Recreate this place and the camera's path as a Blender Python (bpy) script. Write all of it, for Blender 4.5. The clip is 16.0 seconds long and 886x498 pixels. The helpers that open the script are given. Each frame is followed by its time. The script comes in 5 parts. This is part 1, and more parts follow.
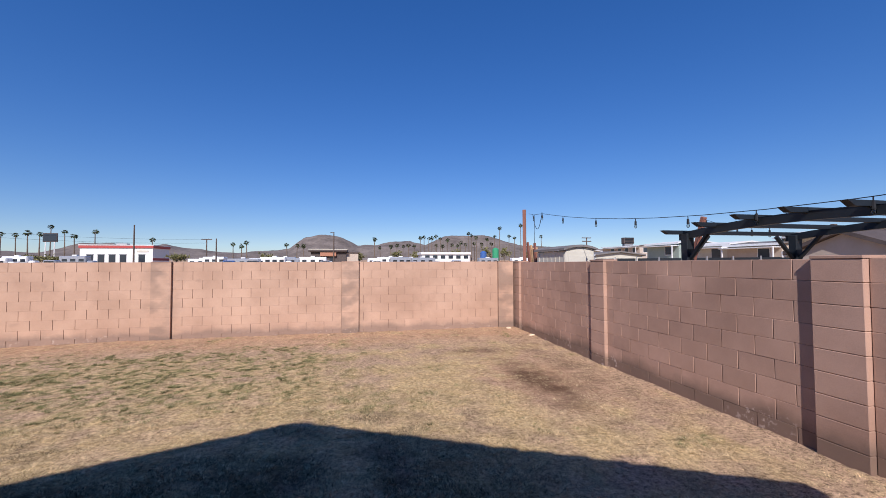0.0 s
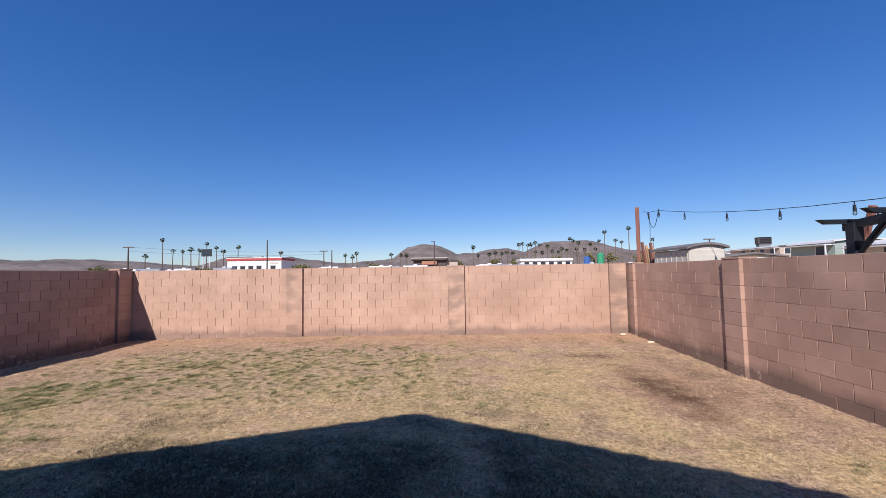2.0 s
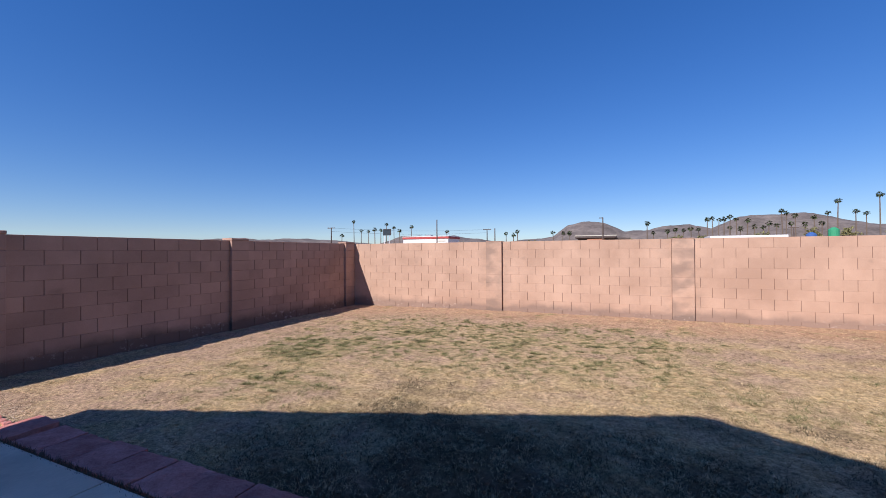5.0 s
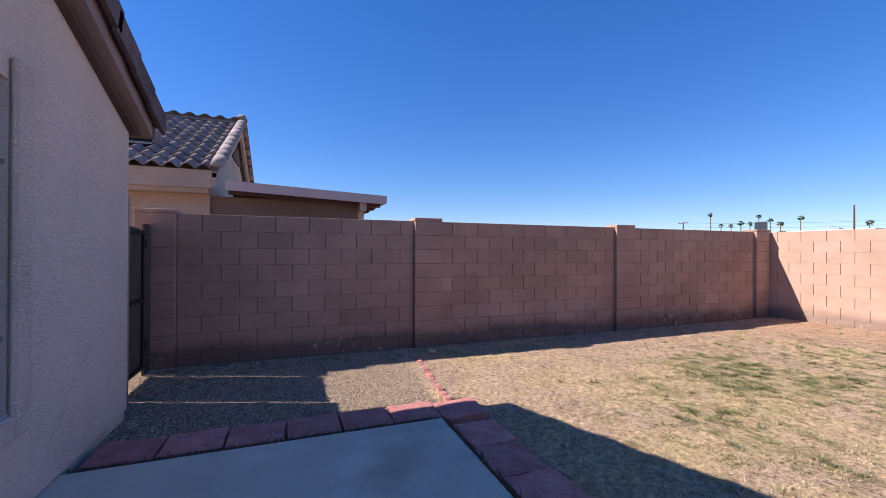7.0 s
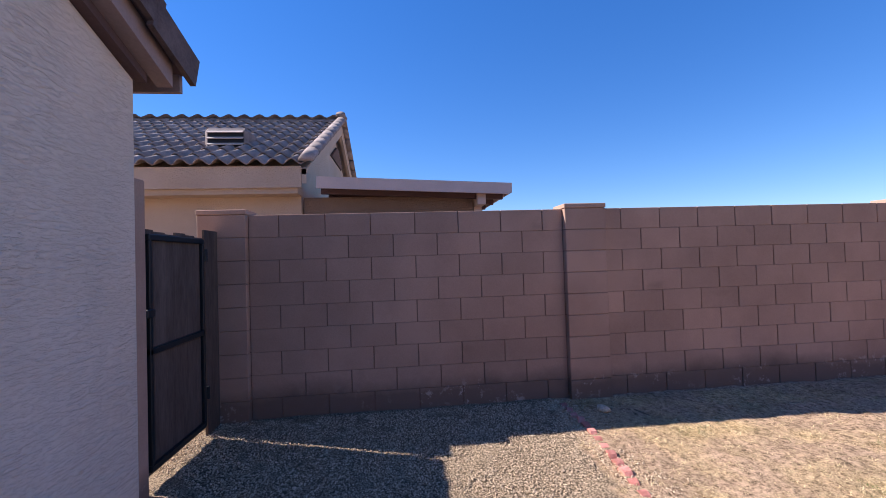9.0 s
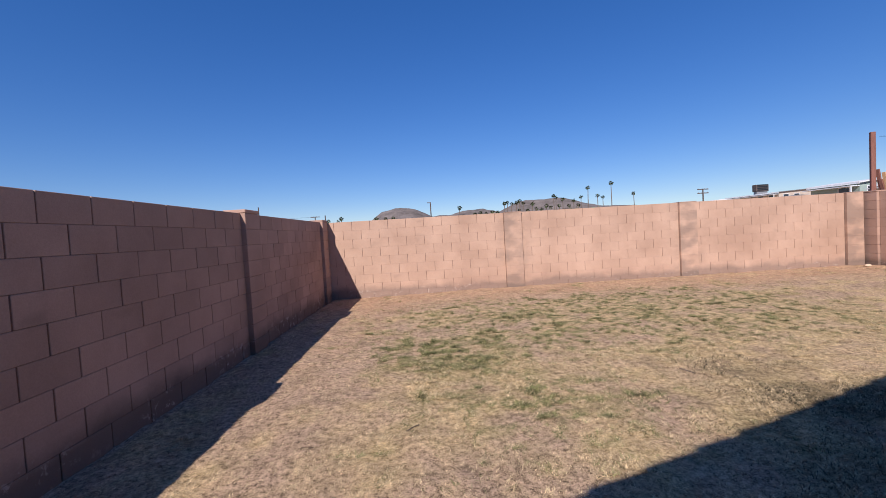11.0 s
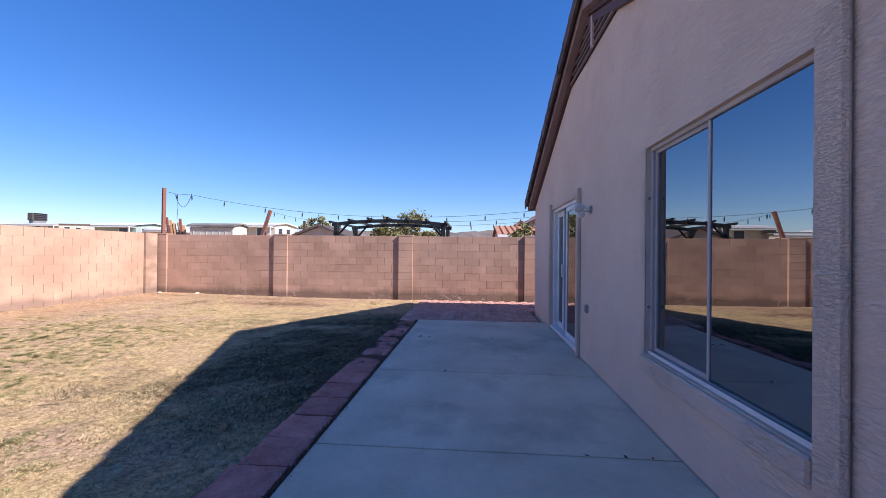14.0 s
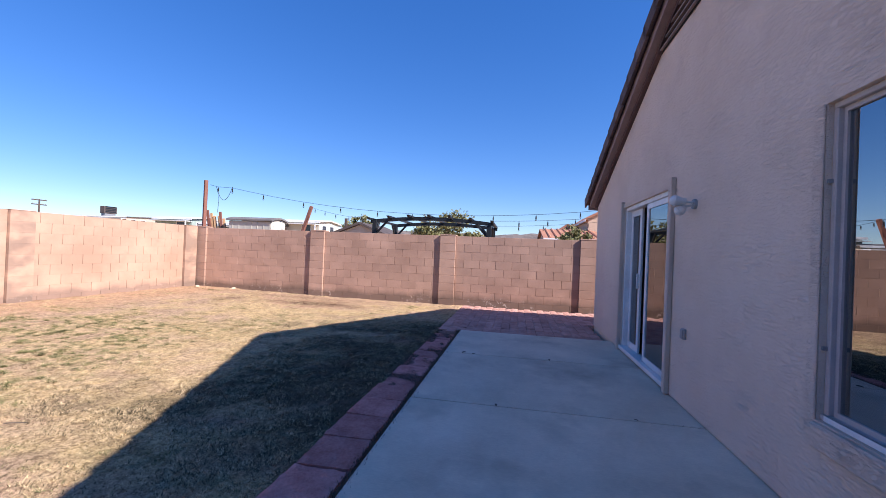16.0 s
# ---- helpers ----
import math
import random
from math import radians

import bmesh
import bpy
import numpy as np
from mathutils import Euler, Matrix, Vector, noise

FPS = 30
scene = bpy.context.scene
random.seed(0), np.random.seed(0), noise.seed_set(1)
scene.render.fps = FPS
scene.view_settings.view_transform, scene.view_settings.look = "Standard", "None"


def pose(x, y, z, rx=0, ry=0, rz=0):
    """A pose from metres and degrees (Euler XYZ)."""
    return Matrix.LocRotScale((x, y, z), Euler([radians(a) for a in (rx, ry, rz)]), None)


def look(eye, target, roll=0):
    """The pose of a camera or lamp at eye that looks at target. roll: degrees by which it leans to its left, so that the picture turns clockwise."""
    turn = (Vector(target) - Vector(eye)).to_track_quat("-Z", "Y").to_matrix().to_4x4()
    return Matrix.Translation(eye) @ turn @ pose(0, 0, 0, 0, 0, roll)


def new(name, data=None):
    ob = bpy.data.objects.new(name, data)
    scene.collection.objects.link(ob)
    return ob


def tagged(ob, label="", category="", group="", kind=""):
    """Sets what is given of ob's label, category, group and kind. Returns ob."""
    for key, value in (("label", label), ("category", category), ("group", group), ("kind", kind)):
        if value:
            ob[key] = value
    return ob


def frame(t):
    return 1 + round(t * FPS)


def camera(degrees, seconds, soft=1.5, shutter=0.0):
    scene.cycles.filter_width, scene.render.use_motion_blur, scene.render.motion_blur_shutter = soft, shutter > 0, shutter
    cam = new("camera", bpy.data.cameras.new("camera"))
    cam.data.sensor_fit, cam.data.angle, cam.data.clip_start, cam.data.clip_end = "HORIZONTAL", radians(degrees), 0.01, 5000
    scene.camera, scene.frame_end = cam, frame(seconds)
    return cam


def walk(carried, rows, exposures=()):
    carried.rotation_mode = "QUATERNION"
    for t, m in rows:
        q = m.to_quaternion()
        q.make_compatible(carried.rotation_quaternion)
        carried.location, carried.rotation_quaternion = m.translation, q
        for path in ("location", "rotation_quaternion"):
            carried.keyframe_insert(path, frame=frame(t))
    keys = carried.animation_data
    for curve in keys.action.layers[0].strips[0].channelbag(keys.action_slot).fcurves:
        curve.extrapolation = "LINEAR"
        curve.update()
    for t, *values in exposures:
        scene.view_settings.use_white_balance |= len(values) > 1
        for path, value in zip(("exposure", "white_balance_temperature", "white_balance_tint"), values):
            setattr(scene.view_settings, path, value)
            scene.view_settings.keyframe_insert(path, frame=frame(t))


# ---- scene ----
cam = camera(95.1, 16.0, soft=0.85)
PATH = [
    (0, (8.392, 0.49, 1.744), (8.814, 2.444, 1.816), -0.2),
    (0.5, (8.358, 0.478, 1.681), (8.666, 2.452, 1.761), -0.2),
    (1, (8.327, 0.462, 1.627), (8.493, 2.453, 1.722), -0.6),
    (1.5, (8.278, 0.455, 1.647), (8.32, 2.452, 1.75), -0.9),
    (2, (8.238, 0.437, 1.644), (8.182, 2.433, 1.758), -0.9),
    (2.5, (8.205, 0.438, 1.658), (8.067, 2.43, 1.768), -0.6),
    (3, (8.147, 0.437, 1.645), (7.907, 2.42, 1.745), -0.2),
    (3.2, (8.099, 0.443, 1.636), (7.81, 2.419, 1.731), -0.1),
    (5.3, (6.93, 0.904, 1.525), (5.985, 2.667, 1.517), -0.5),
    (5.5, (6.816, 0.938, 1.515), (5.765, 2.64, 1.5), -0.5),
    (6, (6.456, 1.078, 1.464), (5.105, 2.552, 1.451), -0.1),
    (6.5, (5.989, 1.167, 1.417), (4.342, 2.3, 1.411), 0.1),
    (7, (5.506, 1.245, 1.383), (3.634, 1.949, 1.391), 0.3),
    (7.5, (5.038, 1.343, 1.338), (3.054, 1.593, 1.367), 0.0),
    (8, (4.591, 1.363, 1.344), (2.593, 1.28, 1.369), 0.0),
    (8.2, (4.429, 1.347, 1.352), (2.436, 1.179, 1.378), 0.1),
    (10.3, (2.689, 1.336, 1.382), (1.603, 3.015, 1.362), -5.2),
    (10.5, (2.597, 1.343, 1.387), (1.838, 3.193, 1.349), -4.7),
    (11, (2.305, 1.363, 1.393), (2.363, 3.36, 1.319), -3.4),
    (11.5, (2.138, 1.482, 1.374), (2.735, 3.39, 1.329), -1.6),
    (12, (1.86, 1.499, 1.347), (2.907, 3.203, 1.335), -0.2),
    (12.5, (1.674, 1.452, 1.347), (3.105, 2.848, 1.358), 0.4),
    (13, (1.502, 1.352, 1.36), (3.263, 2.299, 1.374), 0.7),
    (13.5, (1.41, 1.292, 1.362), (3.362, 1.724, 1.371), 0.8),
    (14, (1.36, 1.302, 1.372), (3.353, 1.464, 1.382), 0.6),
    (14.5, (1.38, 1.307, 1.365), (3.378, 1.391, 1.383), 0.8),
    (15, (1.53, 1.306, 1.341), (3.528, 1.384, 1.373), 1.2),
    (15.5, (1.873, 1.326, 1.357), (3.868, 1.458, 1.395), 1.6),
    (16, (2.26, 1.495, 1.36), (4.227, 1.855, 1.373), 2.4),
]
EXPOSURES = [(0.0, 0.10, 5650, 17), (3.2, 0.17, 5650, 17), (5.5, 0.25, 5600, 17), (7.0, 0.65, 5650, 17), (8.2, 1.15, 5900, 16), (10.3, 0.16, 5350, 14), (11.0, 0.12, 5650, 17), (12.0, 0.16, 5700, 18),
             (13.0, 0.25, 5700, 18), (14.0, 0.74, 5700, 18), (16.0, 0.80, 5700, 18)]
walk(cam, [(t, look(eye, target, roll)) for t, eye, target, roll in PATH], EXPOSURES)

# ---- light ----
SUN_DX, SUN_DY = 0.41, 1.147          # the way of the sunlight per metre of fall
sun = new("sun", bpy.data.lights.new("sun", "SUN"))
sun.data.energy, sun.data.angle, sun.data.color = 5.4, radians(0.55), (1.0, 0.89, 0.74)
sun.matrix_basis = look((-4.1, -11.47, 10.0), (0, 0, 0))
world = bpy.data.worlds.new("sky")
scene.world = world
world.use_nodes = True
wn = world.node_tree.nodes
sky = wn.new("ShaderNodeTexSky")
sky.sky_type, sky.sun_disc = "NISHITA", False
sky.sun_elevation = math.atan2(1.0, math.hypot(SUN_DX, SUN_DY))
sky.sun_rotation = math.atan2(-SUN_DX, -SUN_DY)
sky.altitude, sky.air_density, sky.dust_density, sky.ozone_density = 300, 1.0, 0.0, 4.5
wn["Background"].inputs["Strength"].default_value = 0.135
deep = wn.new("ShaderNodeHueSaturation")
deep.inputs["Saturation"].default_value = 1.42
deep.inputs["Hue"].default_value = 0.513
even = wn.new("ShaderNodeGamma")
even.inputs["Gamma"].default_value = 0.75
world.node_tree.links.new(sky.outputs[0], even.inputs["Color"])
world.node_tree.links.new(even.outputs[0], deep.inputs["Color"])
world.node_tree.links.new(deep.outputs[0], wn["Background"].inputs[0])


# ---- materials ----
def ramp(nt, fac, stops):
    r = nt.nodes.new("ShaderNodeValToRGB")
    while len(r.color_ramp.elements) < len(stops):
        r.color_ramp.elements.new(0.5)
    for e, (p, c) in zip(r.color_ramp.elements, stops):
        e.position, e.color = p, (*c, 1)
    nt.links.new(fac, r.inputs[0])
    return r.outputs[0]


def noise_tex(nt, scale, detail=4, rough=0.6, stretch=(1, 1, 1), coords=None):
    n = nt.nodes.new("ShaderNodeTexNoise")
    n.inputs["Scale"].default_value, n.inputs["Detail"].default_value, n.inputs["Roughness"].default_value = scale, detail, rough
    m = nt.nodes.new("ShaderNodeMapping")
    m.inputs["Scale"].default_value = stretch
    if coords is None:
        g = nt.nodes.new("ShaderNodeNewGeometry")
        coords = g.outputs["Position"]
    nt.links.new(coords, m.inputs[0])
    nt.links.new(m.outputs[0], n.inputs["Vector"])
    return n.outputs["Fac"]


def mixc(nt, fac, a, b, mode="MIX"):
    m = nt.nodes.new("ShaderNodeMix")
    m.data_type, m.blend_type = "RGBA", mode
    for value, socket in ((fac, m.inputs[0]), (a, m.inputs[6]), (b, m.inputs[7])):
        if isinstance(value, (int, float)):
            socket.default_value = value
        elif isinstance(value, tuple):
            socket.default_value = (*value, 1)
        else:
            nt.links.new(value, socket)
    return m.outputs[2]


def maths(nt, op, a, b=0.0):
    m = nt.nodes.new("ShaderNodeMath")
    m.operation = op
    for value, socket in ((a, m.inputs[0]), (b, m.inputs[1])):
        if isinstance(value, (int, float)):
            socket.default_value = value
        else:
            nt.links.new(value, socket)
    return m.outputs[0]


def base_mat(name, rough=0.85, metal=0.0, spec=0.3):
    m = bpy.data.materials.new(name)
    m.use_nodes = True
    b = m.node_tree.nodes["Principled BSDF"]
    b.inputs["Roughness"].default_value, b.inputs["Metallic"].default_value = rough, metal
    b.inputs["Specular IOR Level"].default_value = spec
    return m, m.node_tree, b


def bumped(nt, b, height, strength=0.4, distance=0.01):
    n = nt.nodes.new("ShaderNodeBump")
    n.inputs["Strength"].default_value, n.inputs["Distance"].default_value = strength, distance
    nt.links.new(height, n.inputs["Height"])
    nt.links.new(n.outputs[0], b.inputs["Normal"])


def surface(name, dark, light, scale=3.0, rough=0.85, metal=0.0, grain=60.0, bump=0.3, dist=0.004, vary=0.0, island=False, stretch=(1, 1, 1), spec=0.3):
    """Two scales of variation between two colours, fine relief, and a shade of its own for each piece."""
    m, nt, b = base_mat(name, rough, metal, spec)
    big, fine = noise_tex(nt, scale, 5, 0.65, stretch), noise_tex(nt, grain, 3, 0.7, stretch)
    both = maths(nt, "ADD", maths(nt, "MULTIPLY", big, 0.65), maths(nt, "MULTIPLY", fine, 0.35))
    col = ramp(nt, both, [(0.36, dark), (0.64, light)])
    if vary:
        if island:
            r = nt.nodes.new("ShaderNodeNewGeometry").outputs["Random Per Island"]
        else:
            r = nt.nodes.new("ShaderNodeObjectInfo").outputs["Random"]
        hsv = nt.nodes.new("ShaderNodeHueSaturation")
        nt.links.new(maths(nt, "ADD", maths(nt, "MULTIPLY", r, 2 * vary), 1 - vary), hsv.inputs["Value"])
        nt.links.new(col, hsv.inputs["Color"])
        col = hsv.outputs[0]
    nt.links.new(col, b.inputs["Base Color"])
    bumped(nt, b, fine, bump, dist)
    return m


def block_mat(name, dark, light, stain, start=0.68, columns=()):
    """Painted concrete block: speckled face, big weather stains, dirt splashed up from the soil."""
    m, nt, b = base_mat(name, 0.9, 0, 0.2)
    fine = noise_tex(nt, 90, 3, 0.7)
    big = noise_tex(nt, 1.1, 5, 0.6)
    col = ramp(nt, maths(nt, "ADD", maths(nt, "MULTIPLY", big, 0.7), maths(nt, "MULTIPLY", fine, 0.3)), [(0.36, dark), (0.62, light)])
    r = nt.nodes.new("ShaderNodeObjectInfo").outputs["Random"]
    hsv = nt.nodes.new("ShaderNodeHueSaturation")
    nt.links.new(maths(nt, "ADD", maths(nt, "MULTIPLY", r, 0.07 if columns else 0.18), 0.965 if columns else 0.91), hsv.inputs["Value"])
    nt.links.new(col, hsv.inputs["Color"])
    g = nt.nodes.new("ShaderNodeSeparateXYZ")
    nt.links.new(nt.nodes.new("ShaderNodeNewGeometry").outputs["Position"], g.inputs[0])
    low = maths(nt, "SUBTRACT", maths(nt, "ADD", 0.16, maths(nt, "MULTIPLY", noise_tex(nt, 2.3, 4), 0.28)), g.outputs[2])
    low = maths(nt, "MINIMUM", maths(nt, "MAXIMUM", maths(nt, "MULTIPLY", low, 5.0), 0.0), 0.55 if columns else 0.78)
    blot = ramp(nt, noise_tex(nt, 1.7, 3, 0.5, (1, 1, 1.6)), [(start, (0, 0, 0)), (start + 0.16, (0.5, 0.5, 0.5))])
    if columns:
        # water stains that spread round the pilasters and along the lowest course
        near = maths(nt, "MULTIPLY", maths(nt, "MAXIMUM", maths(nt, "SUBTRACT", 0.36, g.outputs[2]), 0.0), 2.4)
        for c in columns:
            d = maths(nt, "ABSOLUTE", maths(nt, "SUBTRACT", g.outputs[0], c))
            near = maths(nt, "MAXIMUM", near, maths(nt, "MAXIMUM", maths(nt, "SUBTRACT", 0.55, maths(nt, "MULTIPLY", d, 1.1)), 0.0))
        spread = ramp(nt, noise_tex(nt, 2.6, 4, 0.6, (1, 1, 1.5)), [(0.40, (0, 0, 0)), (0.62, (0.95, 0.95, 0.95))])
        blot = maths(nt, "MAXIMUM", blot, maths(nt, "MULTIPLY", spread, near))
    col = mixc(nt, maths(nt, "MAXIMUM", low, blot), hsv.outputs[0], stain)
    # salt crust that flakes along the foot of the wall
    foot = maths(nt, "MINIMUM", maths(nt, "MAXIMUM", maths(nt, "MULTIPLY", maths(nt, "SUBTRACT", 0.27, g.outputs[2]), 9.0), 0.0), 1.0)
    crust = ramp(nt, noise_tex(nt, 13, 5, 0.7), [(0.56, (0, 0, 0)), (0.63, (0.7, 0.7, 0.7))])
    patch = ramp(nt, noise_tex(nt, 0.8, 3), [(0.48, (0, 0, 0)), (0.58, (1, 1, 1))])
    col = mixc(nt, maths(nt, "MULTIPLY", foot, maths(nt, "MULTIPLY", crust, patch)), col, (0.60, 0.49, 0.41))
    nt.links.new(col, b.inputs["Base Color"])
    bumped(nt, b, fine, 0.5, 0.004)
    return m


def plain(name, colour, rough=0.5, metal=0.0, spec=0.4):
    return surface(name, tuple(c * 0.85 for c in colour), tuple(min(1, c * 1.08) for c in colour), 4.0, rough, metal, 120, 0.08, 0.002, spec=spec)


def glass_mat(name, tint, ior):
    m = bpy.data.materials.new(name)
    m.use_nodes = True
    nt = m.node_tree
    nt.nodes.remove(nt.nodes["Principled BSDF"])
    fr, tr, gl, mx = (nt.nodes.new("ShaderNode" + k) for k in ("Fresnel", "BsdfTransparent", "BsdfGlossy", "MixShader"))
    fr.inputs["IOR"].default_value = ior
    tr.inputs["Color"].default_value = (*tint, 1)
    gl.inputs["Roughness"].default_value = 0.0
    nt.links.new(fr.outputs[0], mx.inputs[0])
    nt.links.new(tr.outputs[0], mx.inputs[1])
    nt.links.new(gl.outputs[0], mx.inputs[2])
    nt.links.new(mx.outputs[0], nt.nodes["Material Output"].inputs[0])
    return m


def stucco_mat(name, dark, light, grain=1.0):
    """Hand-trowelled stucco: broken ridges drawn sideways over a sandy coat."""
    m, nt, b = base_mat(name, 0.92, 0, 0.15)
    big, sand = noise_tex(nt, 0.9, 4), noise_tex(nt, 240, 2)
    ridge = noise_tex(nt, 20 * grain, 5, 0.55, (0.4, 1.0, 1.7))
    ridge2 = ramp(nt, ridge, [(0.48, (0, 0, 0)), (0.53, (1, 1, 1))])
    drag = ramp(nt, noise_tex(nt, 60 * grain, 4, 0.65, (0.4, 1.0, 1.4)), [(0.5, (0, 0, 0)), (0.6, (1, 1, 1))])
    lump = ramp(nt, noise_tex(nt, 2.6, 4), [(0.42, (0.10, 0.10, 0.10)), (0.66, (0.85, 0.85, 0.85))])
    col = ramp(nt, maths(nt, "ADD", maths(nt, "MULTIPLY", big, 0.8), maths(nt, "MULTIPLY", sand, 0.2)), [(0.35, dark), (0.65, light)])
    nt.links.new(col, b.inputs["Base Color"])
    h = maths(nt, "ADD", maths(nt, "MULTIPLY", ridge2, maths(nt, "MULTIPLY", lump, 0.75)), maths(nt, "ADD", maths(nt, "MULTIPLY", drag, 0.26), maths(nt, "MULTIPLY", sand, 0.16)))
    bumped(nt, b, maths(nt, "ADD", h, maths(nt, "MULTIPLY", lump, 0.4)), 0.95 if grain > 1 else 0.8, 0.012)
    return m


def ground_mat():
    """Bare tan soil, straw and green by the sown cover, pebbles where the gravel lies."""
    m, nt, b = base_mat("soil", 0.95, 0, 0.1)
    a = nt.nodes.new("ShaderNodeAttribute")
    a.attribute_name = "cover"
    s = nt.nodes.new("ShaderNodeSeparateColor")
    nt.links.new(a.outputs["Color"], s.inputs[0])
    fine, mid = noise_tex(nt, 95, 6, 0.9), noise_tex(nt, 21, 6, 0.8)
    soil = ramp(nt, maths(nt, "ADD", maths(nt, "MULTIPLY", mid, 0.45), maths(nt, "MULTIPLY", fine, 0.55)),
                [(0.425, (0.065, 0.043, 0.028)), (0.472, (0.31, 0.205, 0.128)), (0.545, (0.66, 0.455, 0.295))])
    red = ramp(nt, maths(nt, "ADD", maths(nt, "MULTIPLY", mid, 0.6), maths(nt, "MULTIPLY", fine, 0.4)),
               [(0.38, (0.15, 0.088, 0.05)), (0.46, (0.37, 0.222, 0.128)), (0.575, (0.60, 0.38, 0.237))])
    soil = mixc(nt, a.outputs["Alpha"], soil, red)
    straw = ramp(nt, maths(nt, "ADD", maths(nt, "MULTIPLY", mid, 0.4), maths(nt, "MULTIPLY", fine, 0.6)),
                 [(0.41, (0.095, 0.067, 0.030)), (0.475, (0.41, 0.285, 0.13)), (0.555, (0.83, 0.615, 0.31))])
    green = ramp(nt, fine, [(0.40, (0.060, 0.060, 0.022)), (0.60, (0.26, 0.255, 0.09))])
    rag = maths(nt, "SUBTRACT", maths(nt, "MULTIPLY", noise_tex(nt, 26, 4, 0.7), 1.6), 0.55)
    f1 = maths(nt, "MINIMUM", maths(nt, "MAXIMUM", maths(nt, "MULTIPLY", s.outputs[0], maths(nt, "ADD", rag, 0.75)), 0.0), 1.0)
    f2 = maths(nt, "MINIMUM", maths(nt, "MAXIMUM", maths(nt, "MULTIPLY", s.outputs[1], maths(nt, "ADD", rag, 0.6)), 0.0), 1.0)
    thatch_and_shade = ramp(nt, noise_tex(nt, 34, 5, 0.75), [(0.52, (0, 0, 0)), (0.61, (0.6, 0.6, 0.6))])
    lawn = mixc(nt, maths(nt, "MULTIPLY", thatch_and_shade, maths(nt, "ADD", maths(nt, "MULTIPLY", s.outputs[0], 0.6), 0.35)), mixc(nt, f1, soil, straw), (0.11, 0.08, 0.045))
    worn = ramp(nt, noise_tex(nt, 2.6, 5, 0.7), [(0.48, (0, 0, 0)), (0.66, (0.42, 0.42, 0.42))])
    lawn = mixc(nt, worn, lawn, (0.10, 0.072, 0.042))
    col = mixc(nt, f2, lawn, green)
    v = nt.nodes.new("ShaderNodeTexVoronoi")
    v.inputs["Scale"].default_value = 80
    nt.links.new(nt.nodes.new("ShaderNodeNewGeometry").outputs["Position"], v.inputs["Vector"])
    peb = ramp(nt, v.outputs["Distance"], [(0.0, (0.54, 0.41, 0.27)), (0.4, (0.34, 0.25, 0.165)), (0.7, (0.13, 0.095, 0.06))])
    col = mixc(nt, s.outputs[2], col, peb)
    d = nt.nodes.new("ShaderNodeAttribute")
    d.attribute_name = "damp"
    col = mixc(nt, maths(nt, "MULTIPLY", d.outputs["Fac"], maths(nt, "MINIMUM", maths(nt, "MAXIMUM", maths(nt, "ADD", rag, 0.85), 0.0), 1.0)), col, (0.11, 0.06, 0.035))
    # deepens the house's shadow in the lawn colour, along with some dark clumps
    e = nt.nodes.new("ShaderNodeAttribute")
    e.attribute_name = "thatch_and_shade"
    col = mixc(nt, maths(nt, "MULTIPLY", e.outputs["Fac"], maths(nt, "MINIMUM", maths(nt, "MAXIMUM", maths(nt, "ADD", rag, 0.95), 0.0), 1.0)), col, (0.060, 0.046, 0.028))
    nt.links.new(col, b.inputs["Base Color"])
    bumped(nt, b, maths(nt, "ADD", fine, mid), 0.6, 0.012)
    return m


def concrete_mat():
    """Broomed slab concrete, each panel of its own shade, with brownish drip stains."""
    m, nt, b = base_mat("broom_concrete", 0.8, 0, 0.3)
    fine = noise_tex(nt, 130, 3, 0.7, (1, 0.25, 1))
    big = noise_tex(nt, 1.6, 6, 0.65)
    col = ramp(nt, maths(nt, "ADD", maths(nt, "MULTIPLY", big, 0.65), maths(nt, "MULTIPLY", fine, 0.35)), [(0.36, (0.62, 0.515, 0.375)), (0.64, (0.82, 0.69, 0.515))])
    hsv = nt.nodes.new("ShaderNodeHueSaturation")
    nt.links.new(maths(nt, "ADD", maths(nt, "MULTIPLY", nt.nodes.new("ShaderNodeObjectInfo").outputs["Random"], 0.2), 0.88), hsv.inputs["Value"])
    nt.links.new(col, hsv.inputs["Color"])
    blot = ramp(nt, noise_tex(nt, 0.75, 5, 0.6), [(0.52, (0, 0, 0)), (0.68, (0.6, 0.6, 0.6))])
    nt.links.new(mixc(nt, blot, hsv.outputs[0], (0.30, 0.235, 0.16)), b.inputs["Base Color"])
    bumped(nt, b, fine, 0.35, 0.004)
    return m


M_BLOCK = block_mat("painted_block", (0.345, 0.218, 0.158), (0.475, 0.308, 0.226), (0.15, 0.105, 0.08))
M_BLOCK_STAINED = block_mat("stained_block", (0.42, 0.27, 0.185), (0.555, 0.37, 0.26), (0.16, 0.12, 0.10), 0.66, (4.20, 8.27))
M_PIL_STAINED = block_mat("stained_pilaster_block", (0.42, 0.27, 0.185), (0.555, 0.37, 0.26), (0.17, 0.13, 0.105), 0.40)
M_CORE = surface("mortar", (0.17, 0.10, 0.075), (0.24, 0.15, 0.11), 3, 0.95)
M_STUCCO = stucco_mat("stucco", (0.73, 0.58, 0.455), (0.83, 0.68, 0.55))
M_BAND = stucco_mat("stucco_band", (0.73, 0.58, 0.455), (0.83, 0.68, 0.55), 1.8)
M_TRIM = surface("brown_trim_paint", (0.10, 0.060, 0.058), (0.14, 0.088, 0.085), 2, 0.7, stretch=(1, 1, 1))
M_FASCIA = surface("fascia_paint", (0.58, 0.455, 0.385), (0.66, 0.53, 0.46), 2, 0.7)
M_RAKE = surface("reddish_rake_paint", (0.27, 0.20, 0.185), (0.35, 0.26, 0.245), 2, 0.7)
